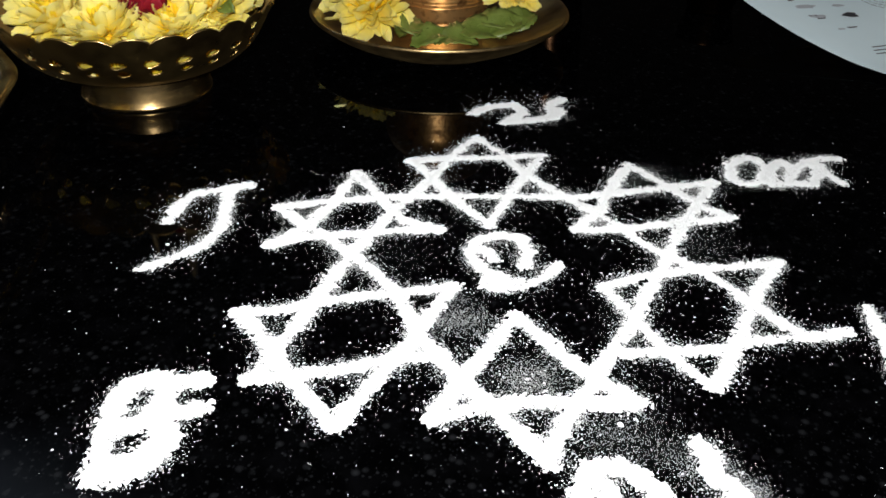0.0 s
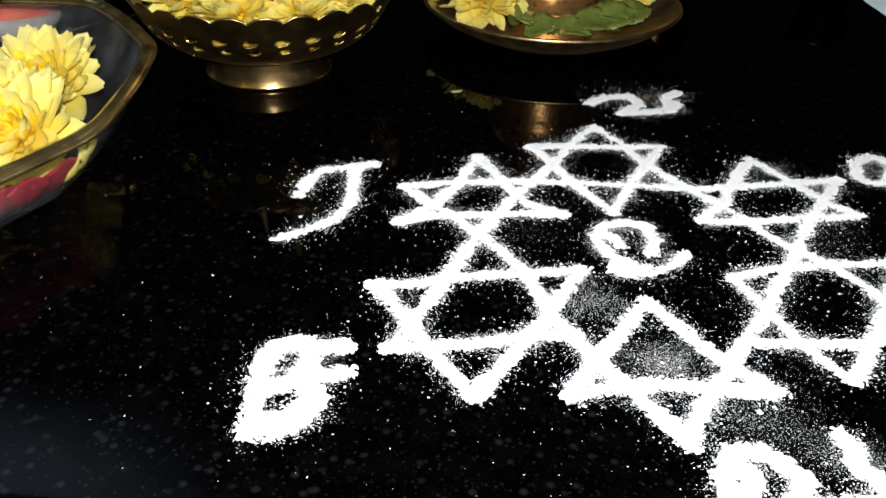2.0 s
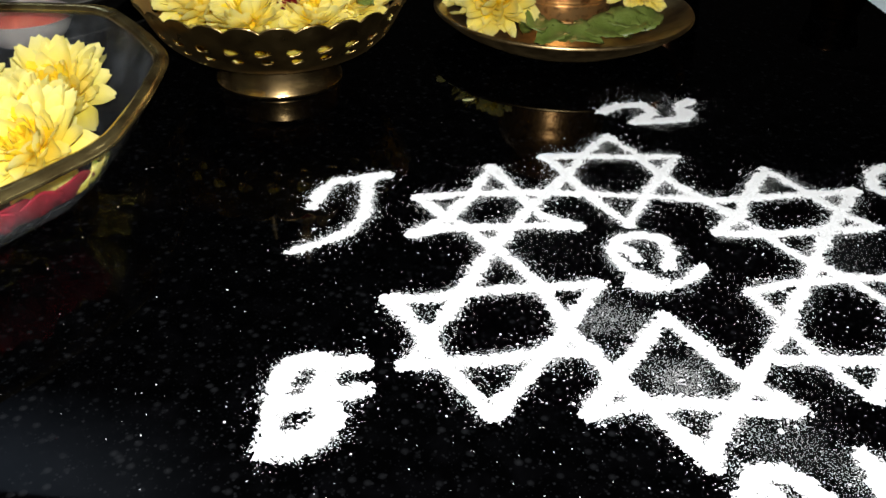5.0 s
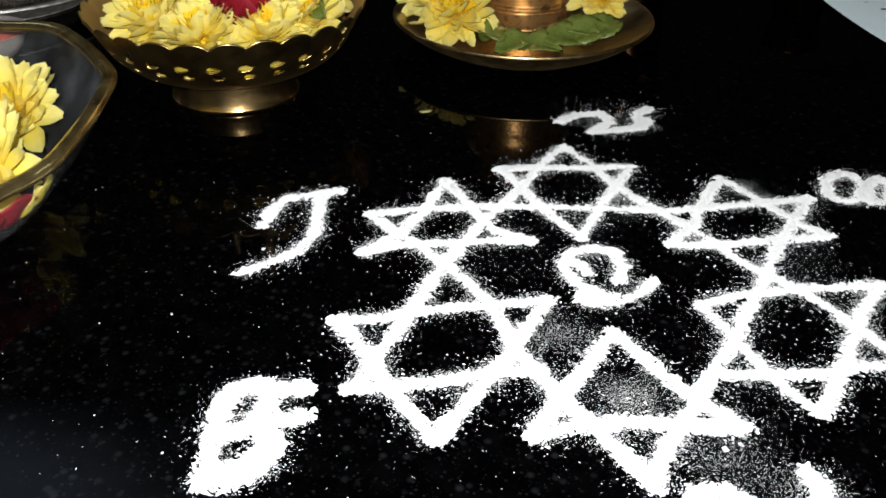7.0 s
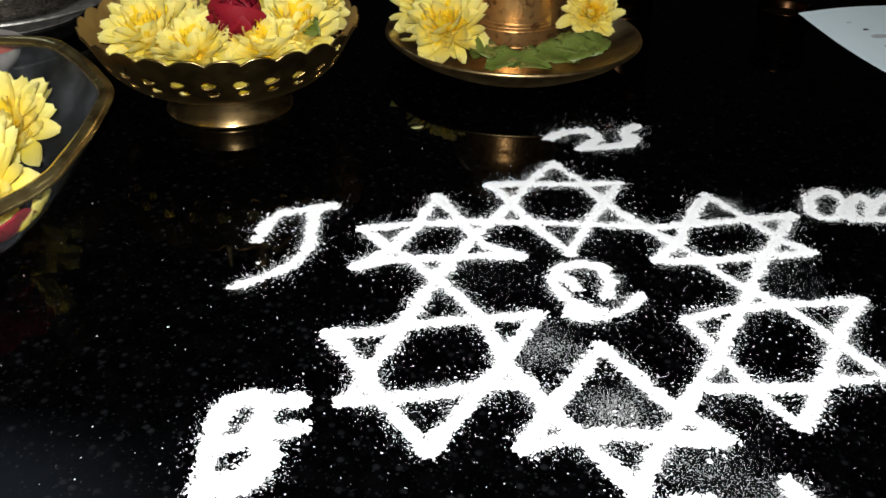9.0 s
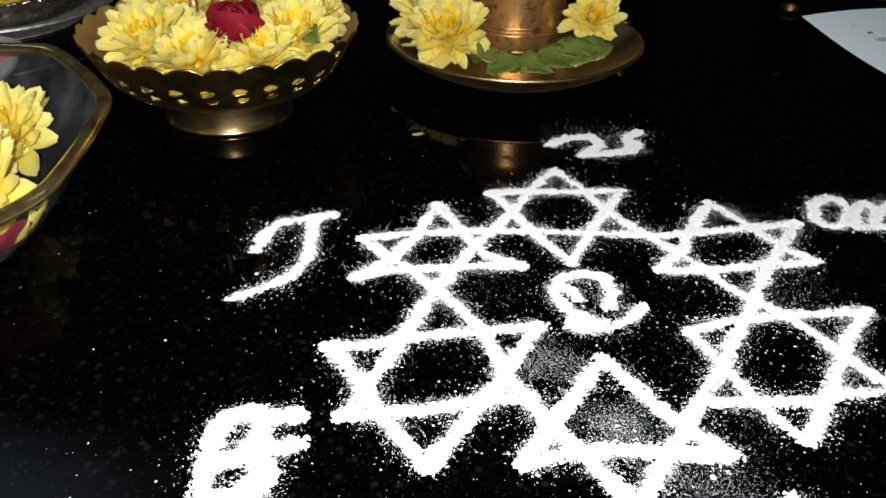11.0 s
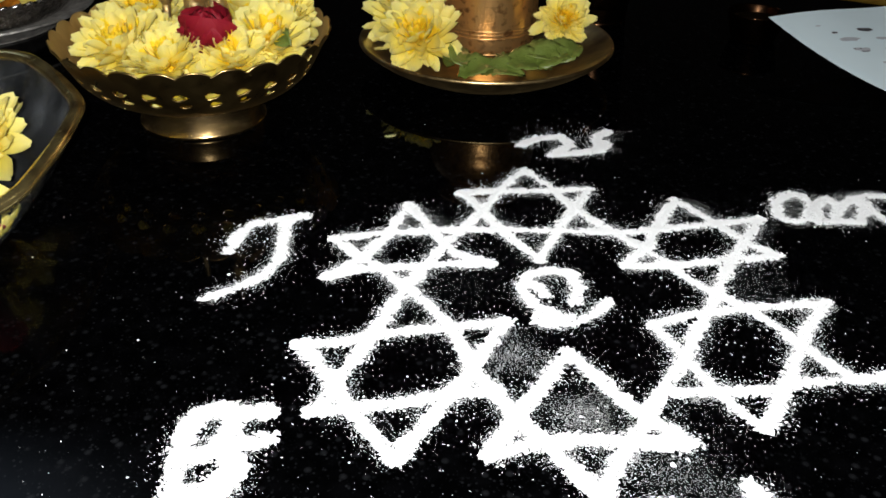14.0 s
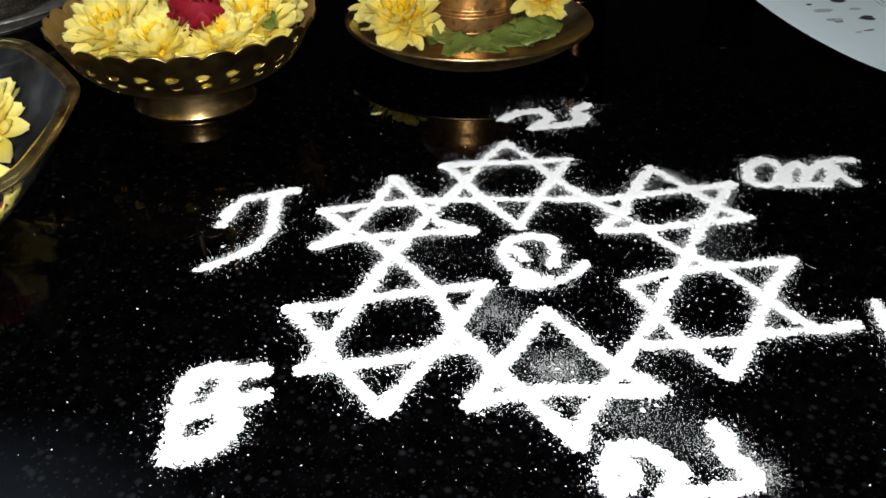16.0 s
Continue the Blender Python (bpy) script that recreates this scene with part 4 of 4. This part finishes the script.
def wall_petal(deg, span, z0, z1, material, words, seed):
    """A broad petal lying along the inside of the dish wall."""
    rr = np.random.default_rng(seed)
    nu, nv = 12, 8
    vs, uv = [], []
    for i in range(nu + 1):
        s = i / nu * 2 - 1
        for j in range(nv + 1):
            t = j / nv
            z = z0 + (z1 - z0) * (t * (1 - 0.45 * s * s) + 0.10 * s)
            half = float(np.interp(z, (0.0038, 0.007, 0.013, 0.022, 0.0405), (0.083, 0.0900, 0.0975, 0.1055, 0.1165))) - 0.0012 - 0.0012 * (1 + math.sin(5 * s + 4 * t + seed)) - 0.0004 * rr.random()
            a = math.radians(deg - DISH_TURN + span * s * (0.75 + 0.25 * t))
            c, q = math.cos(a), math.sin(a)
            r = dish_radius(half, a)
            vs.append((r * c, r * q, z))
            uv.append((0.3 + 0.6 * t, i / nu))
    fs = [(i * (nv + 1) + j, i * (nv + 1) + j + 1, (i + 1) * (nv + 1) + j + 1, (i + 1) * (nv + 1) + j) for i in range(nu) for j in range(nv)]
    ob = mesh_ob("petal", vs, fs, material, None, "", True, uv)
    sol = ob.modifiers.new("flesh", "SOLIDIFY")
    sol.thickness = 0.0004
    ob.matrix_basis = pose(*DISH, 0, 0, 0, DISH_TURN)
    tagged(ob, words, "petal", "petals in the glass dish")


for i, (deg, span, z0, z1) in enumerate(((-25, 8, 0.0120, 0.033), (-35, 8, 0.0125, 0.032), (-46, 8, 0.0120, 0.033), (-58, 9, 0.0120, 0.034), (-72, 9, 0.0120, 0.033), (-41, 6, 0.0180, 0.035), (-52, 6, 0.0170, 0.036))):
    wall_petal(deg, span, z0, z1, RED_PETAL, "dark red rose petal against the dish wall", 140 + i)
for i, (deg, span, z0, z1) in enumerate(((-14, 3.0, 0.0160, 0.035), (-18, 2.4, 0.0130, 0.033))):
    wall_petal(deg, span, z0, z1, PETAL, "limp cream petal against the dish wall", 160 + i)


def kumkum_cup():
    ob = thing("small_cup", pose(-0.371, 0.568, 0), "small pale steel cup of orange-red paste", "cup")
    vs, fs = lathe(smooth_profile([(0.0, 0.0), (0.018, 0.0), (0.027, 0.007), (0.033, 0.0185), (0.0338, 0.0190), (0.031, 0.016), (0.024, 0.007), (0.0, 0.004)], 5), 64)
    mesh_ob("body", vs, fs, CUP_STEEL, ob, "dull pale cup body")
    vs, fs = lathe(smooth_profile([(0.0, 0.0235), (0.012, 0.0220), (0.022, 0.0190), (0.0305, 0.0158)], 5), 48)
    mesh_ob("paste", vs, fs, KUMKUM, ob, "heaped orange-red paste")
    return ob


kumkum_cup()


# ---- steel plates behind the dish ----
def steel_plates():
    ob = thing("steel_plate", pose(-0.430, 0.705, 0), "steel plate with wide flat flange", "plate")
    prof = smooth_profile([(0.0, 0.004), (0.060, 0.004), (0.078, 0.006), (0.088, 0.0145), (0.100, 0.0175), (0.1015, 0.0165), (0.100, 0.0150), (0.086, 0.0110), (0.074, 0.002), (0.066, 0.0), (0.0, 0.0005)], 5)
    vs, fs = lathe(prof, 96)
    mesh_ob("body", vs, fs, STEEL, ob)
    ob = thing("steel_bowl", pose(-0.432, 0.715, 0.0042), "shallow steel bowl with beaded rim holding flowers", "bowl")
    n = 160

    def wave(a, k):
        s = 0.5 + 0.5 * math.cos(a * 56)
        return (0.0012 * s, 0.0012 * s) if 17 <= k <= 25 else (0, 0)

    prof = smooth_profile([(0.0, 0.002), (0.050, 0.002), (0.070, 0.008), (0.088, 0.024), (0.093, 0.0270), (0.0945, 0.0255), (0.091, 0.0225), (0.074, 0.006), (0.055, 0.0), (0.0, 0.0002)], 5)
    vs, fs = lathe(prof, 448, wave)
    mesh_ob("body", vs, fs, BOWL_STEEL, ob)


steel_plates()
SX = "yellow chrysanthemum on the steel bowl"
put_flower(1, -0.397, 0.672, 0.025, 0.025, 30, 0, 15, SX, "flowers on the steel bowl")
put_flower(0, -0.380, 0.722, 0.024, 0.027, 20, 0, 75, SX, "flowers on the steel bowl")
put_flower(3, -0.440, 0.710, 0.020, 0.030, 15, 0, 135, SX, "flowers on the steel bowl")
ORANGE = chrysanthemum(21, 0.9, (ORANGE_PETAL, ORANGE_PETAL))
ORANGE.matrix_basis = pose(-0.400, 0.705, 0.014, 20, 0, 0) @ Matrix.Scale(0.85, 4)
tagged(ORANGE, "orange marigold-like flower on the steel bowl", "flower", "flowers on the steel bowl")


# ---- the printed sheet ----
SHEET_O, SHEET_U, SHEET_V = Vector((0.2200, 0.6970)), Vector((0.917, 0.398)), Vector((0.617, -0.787))


def sheet_point(u, v):
    """A place on the sheet, u along its far edge and v along its near edge, in metres; the far side is lifted."""
    bulge = -0.0120 * math.sin(math.pi * min(1.0, v / 0.15)) * max(0.0, 1 - u / 0.05)
    p = SHEET_O + SHEET_U * (u + bulge) + SHEET_V * v
    s = v - 0.128
    z = 0.0030 + 0.214 * 0.5 * (math.sqrt(s * s + 0.0004) - s) + 0.0012 * math.sin(u * 40 + v * 22)
    return p.x, p.y, max(z, 0.0012)


def printed_sheet():
    ob = thing("printed_sheet", Matrix(), "white printed sheet with curled edges on the granite", "paper")
    nu, nv = 40, 48
    vs = [sheet_point(0.20 * i / nu, 0.28 * j / nv) for i in range(nu + 1) for j in range(nv + 1)]
    fs = [(i * (nv + 1) + j, i * (nv + 1) + j + 1, (i + 1) * (nv + 1) + j + 1, (i + 1) * (nv + 1) + j) for i in range(nu) for j in range(nv)]
    body = mesh_ob("sheet", vs, fs, PAPER, ob)
    sol = body.modifiers.new("paper", "SOLIDIFY")
    sol.thickness, sol.offset, sol.use_rim = 0.00012, -1, False

    def patch(name, u0, v0, pts, material):
        v = []
        for a, b in pts:
            x, y, z = sheet_point(u0 + a, v0 + b)
            v.append((x, y, z + 0.0005))
        mesh_ob(name, v, [tuple(range(len(v)))], material, ob, "", False)

    def blob(u0, v0, ru, rv, material, seed, n=14):
        rr = np.random.default_rng(seed)
        patch("print_mark", u0, v0, [(ru * math.cos(6.283 * i / n) * rr.uniform(0.6, 1.1), rv * math.sin(6.283 * i / n) * rr.uniform(0.6, 1.1)) for i in range(n)], material)

    def bar(u0, v0, w, h, material):
        patch("print_bar", u0, v0, [(0, 0), (w, 0), (w, h), (0, h)], material)

    for i, (u, v, ru, rv, mt) in enumerate(((0.027, 0.023, 0.0025, 0.0010, PALE_INK), (0.0315, 0.0345, 0.0028, 0.0016, INK), (0.0345, 0.0450, 0.0085, 0.0035, PALE_INK), (0.060, 0.0330, 0.0085, 0.0034, INK),
                                            (0.0618, 0.0465, 0.0070, 0.0022, PALE_INK), (0.0588, 0.0608, 0.0085, 0.0042, INK), (0.0330, 0.0600, 0.0060, 0.0030, PALE_INK))):
        blob(u, v, ru, rv, mt, 80 + i)
    bar(0.0270, 0.0575, 0.0060, 0.0014, INK)
    bar(0.0300, 0.0620, 0.0060, 0.0014, INK)
    bar(0.0320, 0.0780, 0.0050, 0.0018, PALE_INK)
    bar(0.0400, 0.0770, 0.0075, 0.0016, INK)
    for k in range(3):
        bar(0.0330 - 0.003 * k, 0.1050 + 0.0045 * k, 0.02, 0.0012, INK)
    ring = 0.108, 0.0430
    for i in range(20):
        a0, a1 = 6.283 * i / 20, 6.283 * (i + 0.75) / 20
        for r in (0.006, 0.011, 0.016):
            patch("seal_line", ring[0], ring[1], [(r * math.cos(a0), r * math.sin(a0)), (r * math.cos(a1), r * math.sin(a1)), ((r + 0.0008) * math.cos(a1), (r + 0.0008) * math.sin(a1)), ((r + 0.0008) * math.cos(a0), (r + 0.0008) * math.sin(a0))], INK)
    return ob


printed_sheet()


# ---- far things ----
def bronze_cup():
    ob = thing("bronze_cup", pose(0.223, 0.737, 0), "small bronze cup, its dimness put into the dark colour", "cup")
    vs, fs = lathe(smooth_profile([(0.0, 0.0), (0.016, 0.0), (0.0185, 0.003), (0.021, 0.012), (0.0235, 0.022), (0.0230, 0.0225), (0.019, 0.012), (0.014, 0.006), (0.0, 0.005)], 4), 64)
    mesh_ob("body", vs, fs, DIM_BRONZE, ob)
    # a near-black disc added in place of the cup's shaded inside
    vs, fs = lathe([(0.0001, 0.0172), (0.010, 0.0172), (0.0203, 0.0174)], 48)
    mesh_ob("dark_disc", vs, fs, CUP_DARK, ob, "dark disc added to keep the cup's inside dark")


def brass_tray():
    ob = thing("brass_tray", pose(0.434, 1.022, 0, 0, 0, -26), "brass tray with upright rim", "tray")
    n = 96
    sizes = [(0.01, 0.003), (0.130, 0.003), (0.136, 0.006), (0.138, 0.024), (0.141, 0.025), (0.143, 0.023), (0.146, 0.003), (0.144, 0.0), (0.01, 0.0)]
    rings = [(super_ring(s, s * 0.55, 5.0, n), z) for s, z in sizes]
    vs, fs = ring_loft(rings)
    fs.append(tuple(range(n - 1, -1, -1)))
    fs.append(tuple(range(len(vs) - n, len(vs))))
    mesh_ob("body", vs, fs, TRAY_BRASS, ob)


def tumbler():
    ob = thing("tumbler", pose(0.099, 0.786, 0), "glossy metal tumbler, its dimness put into the dark colour", "tumbler")
    vs, fs = lathe(smooth_profile([(0.0, 0.0), (0.0225, 0.0), (0.0245, 0.002), (0.0262, 0.030), (0.0285, 0.070), (0.0310, 0.098), (0.0302, 0.0985), (0.0275, 0.070), (0.0240, 0.006), (0.0, 0.004)], 4), 64)
    mesh_ob("body", vs, fs, DIM_BRONZE, ob)


bronze_cup()
tumbler()
brass_tray()


# a flat piece laid on the granite to imitate a petal's reflection
def reflection_bit(x, y, s, rz, seed):
    rr = np.random.default_rng(seed)
    n = 10
    top = [(s * math.cos(6.283 * i / n) * rr.uniform(0.7, 1.1), 0.55 * s * math.sin(6.283 * i / n) * rr.uniform(0.7, 1.1), 0.0012 * rr.uniform(0.4, 1)) for i in range(n)]
    vs = top + [(a * 0.9, b * 0.9, 0.0) for a, b, c in top]
    fs = [tuple(range(n)), tuple(range(2 * n - 1, n - 1, -1))] + [(i, i + n, (i + 1) % n + n, (i + 1) % n) for i in range(n)]
    ob = mesh_ob("petal_reflection", vs, fs, REFLECTED_GREEN)
    ob.matrix_basis = pose(x, y, 0, 0, 0, rz)
    tagged(ob, "small flat piece imitating a petal's greenish reflection in the granite", "petal")


reflection_bit(-0.056, 0.512, 0.0045, 30, 3)
bit = leaf(pose(-0.117, 0.506, 0.062, 50, 10, -60), 0.016, 77)
tagged(bit, "dark green leaf tip tucked by the bowl's rim", "leaf", "leaves in the bowl")
